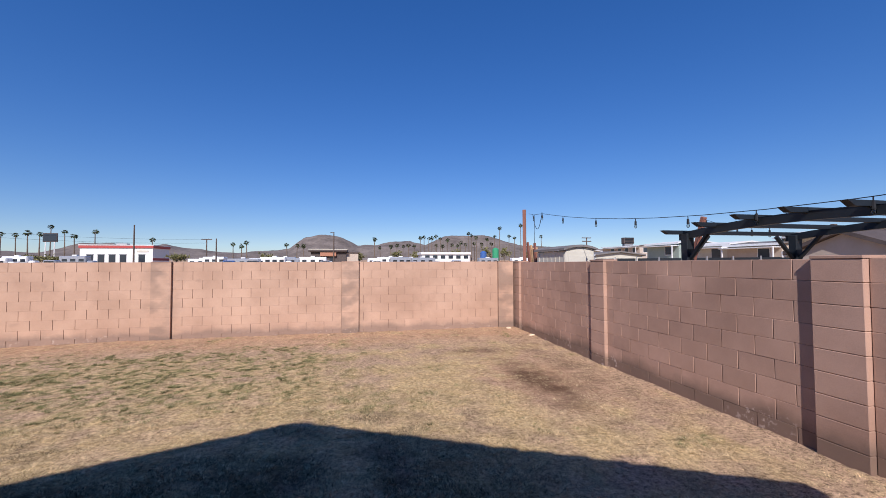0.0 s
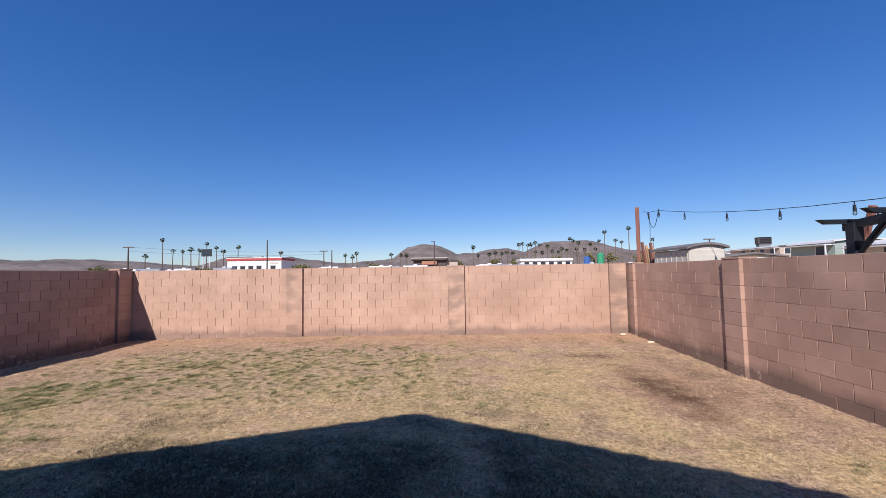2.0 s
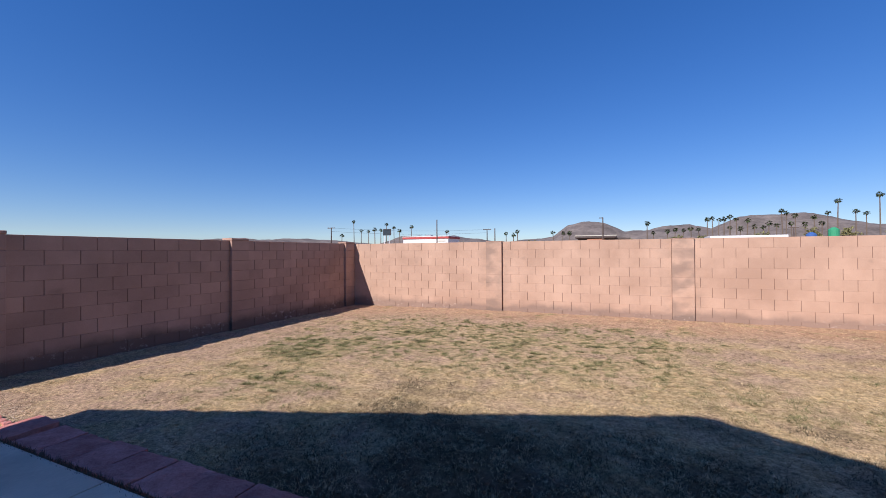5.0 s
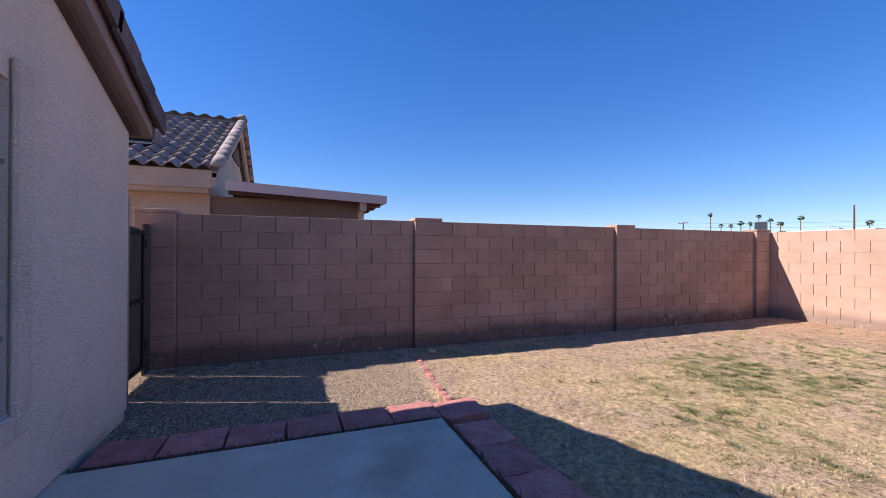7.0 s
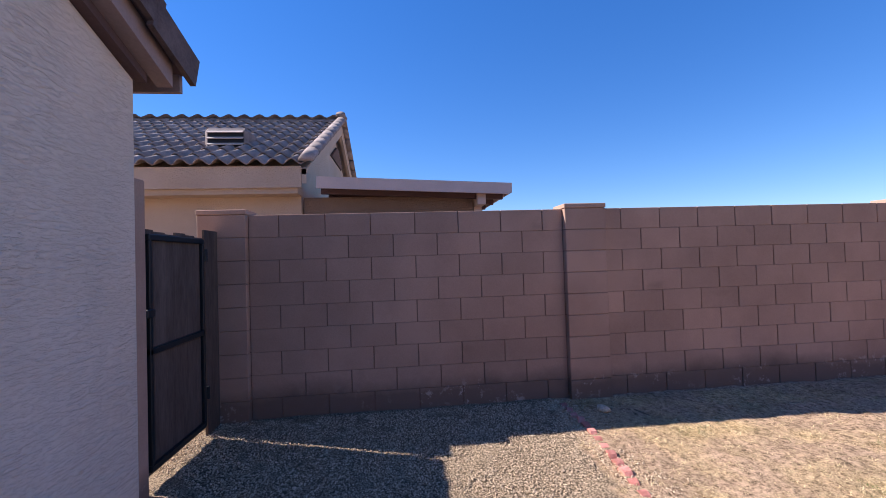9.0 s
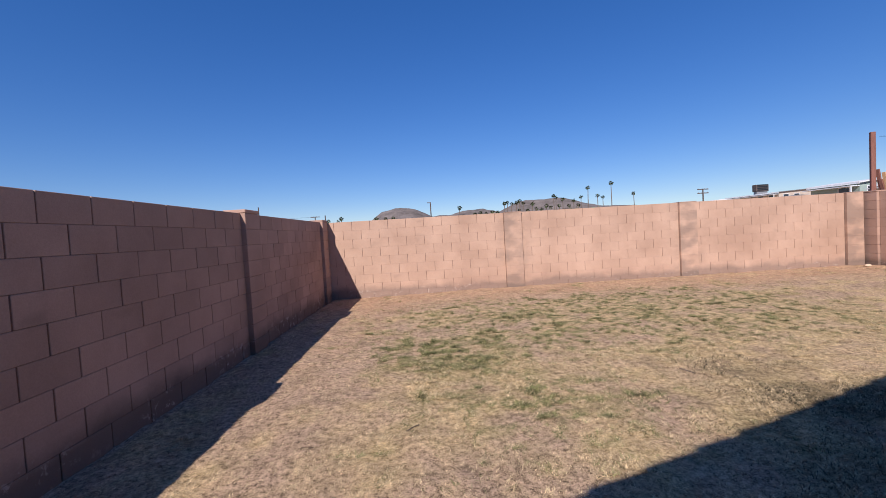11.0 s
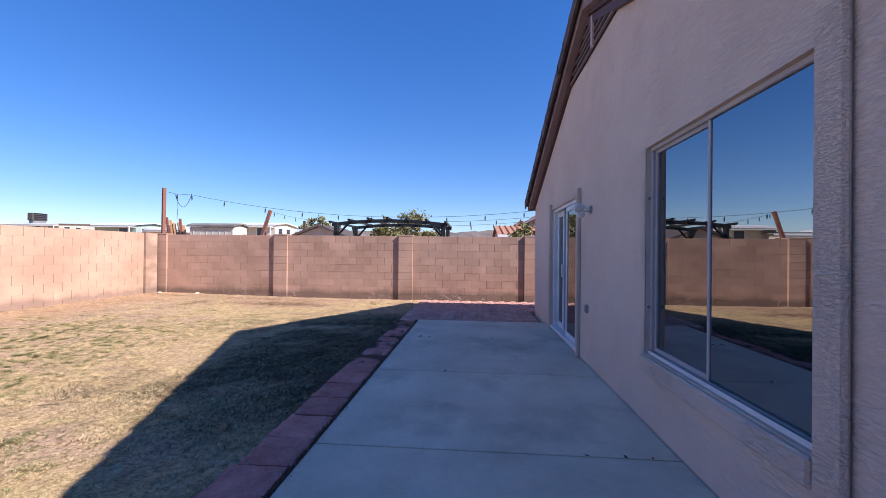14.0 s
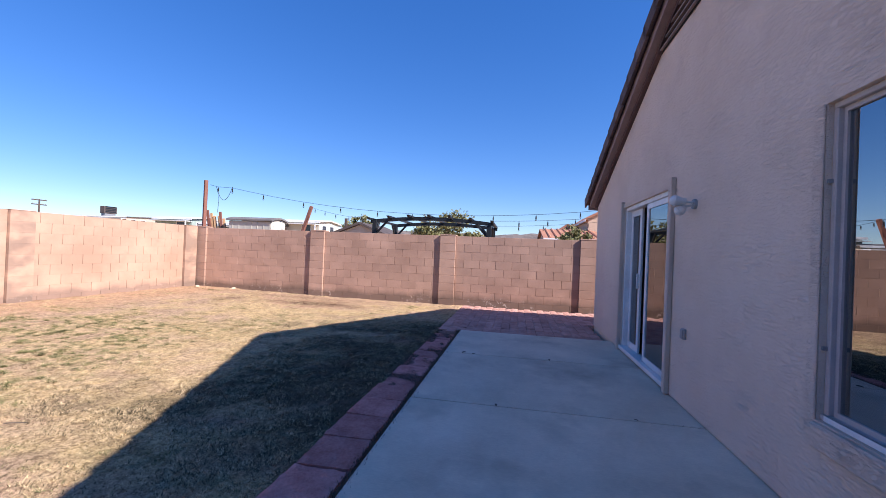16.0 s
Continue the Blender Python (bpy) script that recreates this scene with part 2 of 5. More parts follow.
M_RAKETILE = surface("dark_rake_tile", (0.085, 0.058, 0.052), (0.17, 0.122, 0.11), 5, 0.85, vary=0.25, bump=0.5)
M_TILE_BROWN = surface("brown_concrete_tile", (0.22, 0.168, 0.145), (0.40, 0.32, 0.28), 5, 0.9, vary=0.22, bump=0.5)
M_TILE = surface("concrete_tile", (0.34, 0.27, 0.235), (0.56, 0.465, 0.41), 5, 0.85, vary=0.18, bump=0.5)
M_CONCRETE = concrete_mat()
M_PAVER = surface("red_paver", (0.42, 0.15, 0.12), (0.66, 0.30, 0.245), 7, 0.9, grain=45, bump=0.9, dist=0.012, vary=0.2)
M_DUSTY = surface("dusty_paver", (0.40, 0.20, 0.155), (0.60, 0.36, 0.29), 5, 0.9, grain=45, bump=0.7, dist=0.008, vary=0.12)
M_SOIL = ground_mat()
M_JOINT = surface("joint_soil", (0.06, 0.045, 0.032), (0.13, 0.10, 0.07), 9, 0.95)
M_STRAW = surface("straw_blade", (0.26, 0.182, 0.097), (0.87, 0.67, 0.375), 14, 0.9, grain=45, vary=0.35, island=True)
# blade colour kept near black to deepen the house's shadow on the lawn
M_SHADE_BLADE = surface("shade_dark_blade", (0.022, 0.020, 0.011), (0.12, 0.098, 0.055), 5, 0.9, grain=30, vary=0.5, island=True)
M_GREEN = surface("green_blade", (0.070, 0.072, 0.026), (0.27, 0.262, 0.095), 8, 0.85, grain=16, vary=0.4, island=True)
M_PEBBLE = surface("pebble", (0.38, 0.275, 0.18), (0.74, 0.575, 0.395), 30, 0.9, vary=0.22, island=True)
M_GLASS = glass_mat("window_glass", (0.26, 0.31, 0.35), 5.0)
M_VINYL = plain("white_vinyl", (0.78, 0.77, 0.74), 0.45)
M_ALMOND = plain("almond_vinyl", (0.50, 0.45, 0.42), 0.5)
M_ROOM = plain("room_paint", (0.45, 0.42, 0.38), 0.8)
M_WHITE = plain("white_paint", (0.76, 0.75, 0.72), 0.55)
M_BLACK = plain("black_steel", (0.018, 0.022, 0.026), 0.45, 0.2)
M_CABLE = plain("black_rubber", (0.012, 0.012, 0.013), 0.6)
M_GATE = surface("weathered_dark_boards", (0.06, 0.042, 0.033), (0.15, 0.11, 0.088), 6, 0.85, stretch=(1, 1, 0.15), vary=0.2)
M_POST = surface("red_stained_wood", (0.17, 0.072, 0.05), (0.28, 0.125, 0.088), 6, 0.75, stretch=(1, 1, 0.12))
M_WOOD = surface("raw_lumber", (0.42, 0.25, 0.12), (0.62, 0.42, 0.23), 6, 0.8, stretch=(1, 1, 0.15), vary=0.2)
M_LAMP = plain("lamp_white", (0.68, 0.66, 0.62), 0.35)
M_BULB = glass_mat("bulb_glass", (0.85, 0.83, 0.78), 1.5)
M_GREY = plain("grey_metal", (0.33, 0.33, 0.33), 0.5, 0.3)
M_CREAM = surface("cream_siding", (0.50, 0.47, 0.38), (0.58, 0.55, 0.46), 2, 0.7)
M_SAGE = surface("sage_siding", (0.30, 0.36, 0.31), (0.36, 0.43, 0.37), 2, 0.7)
M_TAN = surface("tan_siding", (0.44, 0.36, 0.28), (0.52, 0.44, 0.36), 2, 0.8)
# brown stucco with the patio cover's shade put into its colour
M_PATIO_SHADE = stucco_mat("shade_brown_stucco", (0.26, 0.185, 0.135), (0.33, 0.24, 0.18))
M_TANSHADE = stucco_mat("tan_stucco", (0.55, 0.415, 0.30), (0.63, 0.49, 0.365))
M_ROOFGREY = surface("grey_shingle", (0.14, 0.13, 0.125), (0.22, 0.20, 0.19), 3, 0.9)
M_ROOFWHITE = surface("white_roof", (0.62, 0.60, 0.57), (0.74, 0.72, 0.69), 1, 0.7)
M_ROOFDARK = surface("dark_roof", (0.07, 0.055, 0.05), (0.12, 0.095, 0.085), 2, 0.85)
M_REDTILE = surface("terracotta_tile", (0.38, 0.17, 0.10), (0.52, 0.26, 0.16), 3, 0.85, vary=0.15)
M_REDBAND = plain("red_band", (0.42, 0.07, 0.06), 0.6)
M_DARKGLASS = plain("dark_window", (0.03, 0.035, 0.045), 0.1, 0, 0.6)
M_BARK = surface("palm_bark", (0.10, 0.075, 0.055), (0.20, 0.155, 0.115), 8, 0.95)
M_FROND = surface("frond", (0.030, 0.045, 0.016), (0.085, 0.105, 0.042), 3, 0.7, vary=0.2)
M_LEAF = surface("leaf", (0.10, 0.105, 0.035), (0.26, 0.235, 0.10), 3, 0.75, vary=0.35, island=True)
M_HILL = surface("desert_rock", (0.10, 0.082, 0.07), (0.225, 0.185, 0.158), 0.009, 0.95, grain=0.05, bump=0.6, dist=5)
M_POLE = surface("utility_pole_wood", (0.07, 0.05, 0.04), (0.13, 0.095, 0.075), 3, 0.9)
M_CAR = [plain("car_paint_white", (0.75, 0.75, 0.74), 0.3), plain("car_paint_silver", (0.45, 0.46, 0.48), 0.3, 0.5),
         plain("car_paint_dark", (0.06, 0.065, 0.075), 0.3), plain("car_paint_blue", (0.06, 0.13, 0.35), 0.3)]

# ---- mesh helpers ----
WORLD_AT = {}


def land_rise(x, y):
    """The land climbs gently towards the far side of the street."""
    return 0.0105 * max(0.0, math.hypot(x - 8.2, y - 0.46) - 30.0) if y > 0.5 else 0.0


def thing(name, loc=(0, 0, 0), label="", category="", group="", kind=""):
    ob = new(name)
    ob.location = (loc[0], loc[1], loc[2] + land_rise(loc[0], loc[1]))
    ob.empty_display_size = 0.1
    WORLD_AT[ob.name] = Matrix.Translation(loc)
    return tagged(ob, label, category, group, kind)


def finish(bm, name, material, smooth=False):
    me = bpy.data.meshes.new(name)
    bm.normal_update()
    bm.to_mesh(me)
    bm.free()
    me.materials.append(material)
    if smooth:
        for p in me.polygons:
            p.use_smooth = True
    return me


def part(name, bm, material, parent=None, label="", smooth=False):
    ob = new(name, finish(bm, name, material, smooth))
    if parent is not None:
        ob.parent = parent
        ob.matrix_parent_inverse = WORLD_AT.get(parent.name, Matrix()).inverted()
    if label:
        ob["label"] = label
    return ob


def piece(name, me, parent, m):
    ob = new(name, me)
    ob.parent = parent
    ob.matrix_parent_inverse = WORLD_AT.get(parent.name, Matrix()).inverted()
    ob.matrix_basis = m
    return ob


def box(bm, x0, x1, y0, y1, z0, z1, bevel=0.0, m=None):
    r = bmesh.ops.create_cube(bm, size=1.0, matrix=Matrix.LocRotScale(((x0 + x1) / 2, (y0 + y1) / 2, (z0 + z1) / 2), None, (x1 - x0, y1 - y0, z1 - z0)))
    vs = r["verts"]
    if bevel:
        es = {e for v in vs for e in v.link_edges}
        out = bmesh.ops.bevel(bm, geom=list(es), offset=bevel, segments=1, profile=0.6, affect="EDGES")
        vs = list({v for f in out["faces"] for v in f.verts} | {v for v in vs if v.is_valid})
    if m is not None:
        bmesh.ops.transform(bm, matrix=m, verts=vs)
    return bm


def bx(*a, **k):
    return box(bmesh.new(), *a, **k)


def rod(bm, a, b, r0, r1=None, n=8):
    a, b = Vector(a), Vector(b)
    q = (b - a).to_track_quat("Z", "Y").to_matrix().to_4x4()
    bmesh.ops.create_cone(bm, cap_ends=True, segments=n, radius1=r0, radius2=r0 if r1 is None else r1, depth=(b - a).length,
                          matrix=Matrix.Translation((a + b) / 2) @ q)
    return bm


def tube(bm, pts, r, n=6):
    """One connected round tube through some points."""
    pts = [Vector(p) for p in pts]
    rings = []
    for i, p in enumerate(pts):
        d = (pts[min(i + 1, len(pts) - 1)] - pts[max(i - 1, 0)]).normalized()
        side = d.cross(Vector((0.123, 0.31, 0.94))).normalized()
        up = side.cross(d)
        rings.append([bm.verts.new(p + (side * math.cos(k * math.tau / n) + up * math.sin(k * math.tau / n)) * r) for k in range(n)])
    for a, b in zip(rings[:-1], rings[1:]):
        for k in range(n):
            bm.faces.new((a[k], a[(k + 1) % n], b[(k + 1) % n], b[k]))
    bm.faces.new(rings[0][::-1]), bm.faces.new(rings[-1])
    bmesh.ops.recalc_face_normals(bm, faces=bm.faces[:])
    return bm


def prism(bm, outline, axis, a, b):
    """An outline in the two other axes, drawn out along one axis from a to b."""
    def at(u, v, w):
        return {"x": (w, u, v), "y": (u, w, v), "z": (u, v, w)}[axis]
    lo, hi = [bm.verts.new(at(u, v, a)) for u, v in outline], [bm.verts.new(at(u, v, b)) for u, v in outline]
    n = len(outline)
    bm.faces.new(lo), bm.faces.new(hi[::-1])
    for i in range(n):
        bm.faces.new((lo[i], lo[(i + 1) % n], hi[(i + 1) % n], hi[i]))
    bmesh.ops.recalc_face_normals(bm, faces=bm.faces[:])
    return bm


# ---- plan ----
WALL_L, WALL_R, WALL_B = -0.06, 12.58, 10.61        # faces of the block walls towards the yard
HOUSE_X0, HOUSE_X1 = 1.50, 10.44
RIDGE_X, EAVE_Z, PITCH = 6.05, 2.33, 0.395
COURSE, LENGTH = 0.2033, 0.4064


def ground_z(x, y):
    z = 0.0
    if 0 <= x <= 12.5:
        z = (0.09 - 0.05 * min(1.0, max(0.0, (3.6 - x) / 3.0))) * min(1.0, max(0.0, (y - 5.0) / 5.0))
    return z


# ---- ground ----
def cover_at(x, y):
    """Straw, green and gravel at a place of the yard."""
    n1, n2 = noise.noise((x * 0.55, y * 0.55, 3.0)), noise.noise((x * 1.9, y * 1.9, 7.0))
    n3 = noise.noise((x * 4.5, y * 4.5, 1.0))
    straw = 0.45 + 0.6 * n1 + 0.8 * n2 + 0.5 * n3 + 0.4 * math.exp(-((x - 7.0) / 3.2) ** 2 - ((y - 5.0) / 2.0) ** 2)
    straw -= 0.75 * min(1, max(0, (y - 8.3 + 0.6 * n1) / 1.0))
    straw -= 0.8 * math.exp(-((x - 11.05) / 0.8) ** 2 - ((y - 6.1) / 1.2) ** 2)
    straw -= 0.5 * math.exp(-((x - 1.0) / 0.9) ** 2)
    straw -= 0.4 * min(1, max(0, (x - 11.4) / 0.7))
    n4 = noise.noise((x * 8.5, y * 8.5, 9.0))
    n5 = noise.noise((x * 15, y * 15, 4.0))
    green = math.exp(-((x - 4.9) / 3.0) ** 4 - ((y - 7.4) / 1.6) ** 4) * (2.3 * max(0, 0.4 * n2 + 0.5 * n3 + 0.9 * n4 + 1.1 * n5 - 0.05))
    green += 2.0 * math.exp(-((x - 2.5) / 0.7) ** 2 - ((y - 6.0) / 0.5) ** 2) * max(0, 0.3 + 0.8 * n2 + 1.2 * n4)
    green += 0.45 * math.exp(-((x - 8.6) / 0.9) ** 2 - ((y - 5.7) / 0.4) ** 2) * (0.4 + n3)
    green += max(0, 0.7 * n2 + 0.5 * n3 + 0.6 * n5 - 0.5) * 1.2
    green += 1.6 * math.exp(-((x - 3.1) / 0.8) ** 2 - ((y - 4.6) / 0.6) ** 2) * max(0, 0.1 + 0.9 * n3 + 1.2 * n5)
    bare = 1.1 * math.exp(-((x - 11.0) / 0.9) ** 2 - ((y - 6.3) / 1.4) ** 2) + 0.9 * min(1, max(0, (y - 8.6 + 0.8 * n1) / 1.0)) + 0.5 * math.exp(-((x - 1.0) / 0.8) ** 2 - ((y - 8.5) / 2) ** 2) + 0.4 * n2
    inside = 1.0 if 0 < x < 12.5 and y < 10.6 else 0.0
    gravel = 1.0 if (-0.1 < x < 2.08 and -3.5 < y < 2.68 - 0.1 * x) else 0.0
    if gravel:
        straw = green = 0.0
    return max(0, min(1, straw)) * inside, max(0, min(1, green)) * inside, gravel, max(0, min(1, bare)) * inside


def spaced(lo, hi, step, far):
    mid = list(np.arange(lo, hi + 1e-6, step))
    out, d, v = [], step, hi
    while v < far:
        d *= 1.45
        v += d
        out.append(v)
    return [lo - (o - hi) for o in out[::-1]] + mid + out


gx, gy = spaced(-0.3, 12.9, 0.055, 4500), spaced(-0.6, 10.9, 0.055, 4500)
verts, cols = [], []
for yy in gy:
    for xx in gx:
        near = -0.1 < xx < 12.7 and -3 < yy < 10.7
        z = ground_z(xx, yy) + min(14.0, land_rise(xx, yy))
        c = (0, 0, 0, 0)
        if near:
            c = cover_at(xx, yy)
            z += 0.012 * noise.noise((xx * 3, yy * 3, 0)) + 0.015 * noise.noise((xx * 9, yy * 9, 4))
        if 2.0 < xx < 12.6 and -0.7 < yy < 2.77 and not (xx > 9.3 and yy > 2.9):
            z -= 0.07
        verts.append((xx, yy, z))
        cols.append(c)
w = len(gx)
faces = [(j * w + i, j * w + i + 1, (j + 1) * w + i + 1, (j + 1) * w + i) for j in range(len(gy) - 1) for i in range(w - 1)]
me = bpy.data.meshes.new("ground")
me.from_pydata(verts, [], faces)
attr = me.color_attributes.new("cover", "FLOAT_COLOR", "POINT")
attr.data.foreach_set("color", np.array(cols, dtype=np.float32).ravel())


def damp_at(x, y):
    """Dark brown bare earth: one long patch by the right wall and a few thin smears."""
    n = noise.noise((x * 1.7, y * 2.6, 5.0)) + 0.5 * noise.noise((x * 5, y * 6, 8.0))
    a = 0.85 * math.exp(-((x - 11.08) / 0.36) ** 2 - ((y - 6.05) / 0.95) ** 2)
    b = 0.6 * math.exp(-((x - 10.7) / 0.6) ** 2 - ((y - 8.05) / 0.27) ** 2) + 0.3 * math.exp(-((x - 11.9) / 0.35) ** 2 - ((y - 7.0) / 2.2) ** 2)
    return max(0.0, min(0.95, (a + b) * (1.25 + 1.3 * n)))


damp = me.attributes.new("damp", "FLOAT", "POINT")
damp.data.foreach_set("value", np.array([damp_at(v[0], v[1]) if 7 < v[0] < 12.6 and 4 < v[1] < 10 else 0.0 for v in verts], dtype=np.float32))


def lawn_shade_at(x, y):
    """Painted house shade with dark clumps, thickening towards the pavers, ragged at its rim."""
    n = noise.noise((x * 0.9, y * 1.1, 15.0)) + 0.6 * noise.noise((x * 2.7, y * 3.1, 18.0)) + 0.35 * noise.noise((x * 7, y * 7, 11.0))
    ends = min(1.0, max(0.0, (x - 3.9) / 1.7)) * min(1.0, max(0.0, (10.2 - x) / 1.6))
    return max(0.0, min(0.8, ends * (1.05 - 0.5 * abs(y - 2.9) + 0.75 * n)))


thatch_and_shade = me.attributes.new("thatch_and_shade", "FLOAT", "POINT")
LAWN_SHADE = np.array([lawn_shade_at(v[0], v[1]) if 2.4 < v[0] < 11.7 and 2.6 < v[1] < 5.6 else 0.0 for v in verts], dtype=np.float32)
thatch_and_shade.data.foreach_set("value", LAWN_SHADE)
me.polygons.foreach_set("use_smooth", [True] * len(faces))
me.materials.append(M_SOIL)
tagged(new("ground", me), "dry tan yard soil with patchy dormant lawn", "ground", kind="structure")


def grid_of(values, x, y):
    """A value of the ground's grid at many places at once."""
    i = np.clip(np.searchsorted(gx, x), 0, len(gx) - 1)
    j = np.clip(np.searchsorted(gy, y), 0, len(gy) - 1)
    return values.reshape(len(gy), len(gx), -1)[j, i]


COVER, HEIGHT = np.array(cols), np.array([v[2] for v in verts])
TUFT = np.array([noise.noise((v[0] * 8, v[1] * 8, 2.0)) + 0.7 * noise.noise((v[0] * 2.4, v[1] * 2.4, 6.0)) if 0 < v[0] < 12.6 and 2 < v[1] < 10.7 else 0.0 for v in verts])


def blades(name, material, count, tall, wide, which, seed, label):
    """Short leaning blades, as many as the cover has, taller in tufts, in one mesh."""
    rng = np.random.default_rng(seed)
    n = count * (7 if which == 0 else 22)
    x, y, p = rng.uniform(0.03, 12.48, n), rng.uniform(2.5, 10.5, n), rng.random(n)
    c, tuft = grid_of(COVER, x, y), grid_of(TUFT, x, y)[:, 0]
    keep = (c[:, 2] == 0) & ((y > 2.79) | (x < 2.05)) & (p < c[:, which] * np.clip(0.5 + 1.7 * tuft, 0.04, 1.0) + (0.22 if which == 0 else 0))
    x, y, tuft = x[keep][:count], y[keep][:count], tuft[keep][:count]
    pts = np.stack([x, y, grid_of(HEIGHT, x, y)[:, 0] - 0.002], 1)
    n = len(pts)
    ang, lean = rng.uniform(0, 2 * np.pi, n), rng.uniform(0.5, 3.6, n)
    h = rng.uniform(0.4, 1.0, n) * tall * np.clip(0.9 + 1.1 * tuft, 0.35, 2.0)
    side = np.stack([np.cos(ang), np.sin(ang), np.zeros(n)], 1) * (wide * rng.uniform(0.6, 1.3, n))[:, None]
    tip = np.stack([-np.sin(ang) * lean * h, np.cos(ang) * lean * h, h], 1)
    v = np.stack([pts - side, pts + side, pts + tip], 1).reshape(-1, 3)
    me = bpy.data.meshes.new(name)
    me.from_pydata(v.tolist(), [], np.arange(3 * n).reshape(-1, 3).tolist())
    me.materials.append(material)
    return tagged(new(name, me), label, "grass", kind="stuff")


blades("dry_grass", M_STRAW, 600000, 0.015, 0.0021, 0, 5, "dry straw-coloured dormant grass on the soil")
# dark blades sown inside the house's shadow, their colour adding to the shade
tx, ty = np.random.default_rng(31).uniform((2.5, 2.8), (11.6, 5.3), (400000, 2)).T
lie = np.random.default_rng(32).random(400000) < 0.75 * grid_of(LAWN_SHADE, tx, ty)[:, 0]
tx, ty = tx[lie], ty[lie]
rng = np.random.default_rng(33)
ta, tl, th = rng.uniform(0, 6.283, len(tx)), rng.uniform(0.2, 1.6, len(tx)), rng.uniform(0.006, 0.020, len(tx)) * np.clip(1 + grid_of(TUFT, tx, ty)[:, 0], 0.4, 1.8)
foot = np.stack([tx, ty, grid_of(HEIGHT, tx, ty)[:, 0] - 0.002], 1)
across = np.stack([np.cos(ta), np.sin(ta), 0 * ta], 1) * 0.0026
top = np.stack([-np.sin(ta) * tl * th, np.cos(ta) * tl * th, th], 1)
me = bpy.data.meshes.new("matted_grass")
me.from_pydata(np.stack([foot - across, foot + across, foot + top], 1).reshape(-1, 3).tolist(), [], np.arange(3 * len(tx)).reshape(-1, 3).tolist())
me.materials.append(M_SHADE_BLADE)
tagged(new("matted_grass", me), "dark grass clumps along the patio pavers, coloured to deepen the house's shade", "grass", kind="stuff")
blades("green_grass", M_GREEN, 120000, 0.021, 0.0030, 1, 6, "sparse green grass tufts among dry lawn")


# ---- patio ----
slab = thing("patio_slab", (5.8, 1.2, 0), "grey broom-finished concrete patio slab with cut joints", "patio", kind="structure")
for x0, x1 in ((2.51, 4.022), (4.036, 5.748), (5.762, 7.448), (7.462, 9.0)):
    part("concrete_panel", bx(x0, x1, -0.012, 2.372, -0.12, 0.065, bevel=0.003), M_CONCRETE, slab)


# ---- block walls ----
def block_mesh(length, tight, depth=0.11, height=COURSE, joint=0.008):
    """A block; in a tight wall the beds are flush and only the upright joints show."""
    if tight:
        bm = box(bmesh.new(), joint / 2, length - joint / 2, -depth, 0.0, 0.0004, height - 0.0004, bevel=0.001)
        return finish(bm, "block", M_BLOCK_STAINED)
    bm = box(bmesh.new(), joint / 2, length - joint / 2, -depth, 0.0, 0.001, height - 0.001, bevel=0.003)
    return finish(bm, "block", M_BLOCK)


BLOCKS = {}


def block_of(length, tight):
    key = (round(length, 2), tight)
    if key not in BLOCKS:
        BLOCKS[key] = block_mesh(*key)
    return BLOCKS[key]


def block_wall(name, label, to_world, spans, pilasters, top, courses, thick=0.2, cap=0.05, stains=False):
    """A wall along its own x, its face in y = 0 towards the yard (the wall lies at y < 0); to_world sets it down.
    spans: the stretches between pilasters; pilasters: their starts."""
    core = bmesh.new()
    bottom = top - courses * COURSE
    a, b = spans[0][0], spans[-1][1]
    a, b = min([a] + pilasters), max([b] + [p + LENGTH for p in pilasters])
    box(core, a, b, -thick, -0.009, bottom - 0.2, top - 0.004, m=to_world)
    wall = part(name, core, M_CORE)
    tagged(wall, label, "wall", kind="structure")
    rng = random.Random(len(name) * 7 + int(top * 100))
    for lo, hi in spans:
        for k in range(courses):
            z = bottom + k * COURSE
            x = lo
            first = LENGTH if k % 2 else LENGTH / 2
            while x < hi - 0.02:
                n = min(first if x == lo else LENGTH, hi - x)
                if hi - x - n < 0.06:
                    n = hi - x
                me = block_of(n, stains)
                piece("block", me, wall, to_world @ pose(x, rng.uniform(-0.0015, 0.0015) * (0.5 if stains else 1.3), z) @ Matrix.Diagonal((n / round(n, 2), 1, 1, 1)))
                x += n
    for p in pilasters:
        col = bmesh.new()
        box(col, p + 0.01, p + LENGTH - 0.01, -thick + 0.01, 0.045, bottom - 0.2, top + cap - 0.01, m=to_world)
        pil = part("pilaster", col, M_CORE, wall, "square block pilaster proud of the wall")
        for k in range(courses):
            piece("block", PIL_STAINED if stains else PIL, pil, to_world @ pose(p, 0.06, bottom + k * COURSE))
        piece("cap", CAP, pil, to_world @ pose(p, 0.06, top) @ Matrix.Diagonal((1, 1, cap / 0.05, 1)))
    return wall


PIL = finish(box(bmesh.new(), 0.002, LENGTH - 0.002, -0.27, 0.0, 0.0015, COURSE - 0.0015, bevel=0.005), "block", M_BLOCK)
PIL_STAINED = finish(box(bmesh.new(), 0.002, LENGTH - 0.002, -0.27, 0.0, 0.0004, COURSE - 0.0004, bevel=0.0015), "block", M_PIL_STAINED)
CAP = finish(box(bmesh.new(), -0.004, LENGTH + 0.004, -0.275, 0.006, 0.001, 0.05, bevel=0.006), "cap", M_BLOCK)


# ---- own house ----
def gable_z(x, base=EAVE_Z):
    return base + PITCH * ((x - HOUSE_X0) if x < RIDGE_X else (HOUSE_X1 - x))


HOUSE_Y = -11.0
WIN = (3.01, 4.588, 0.605, 2.18)
DOOR = (6.60, 8.43, 0.09, 2.09)
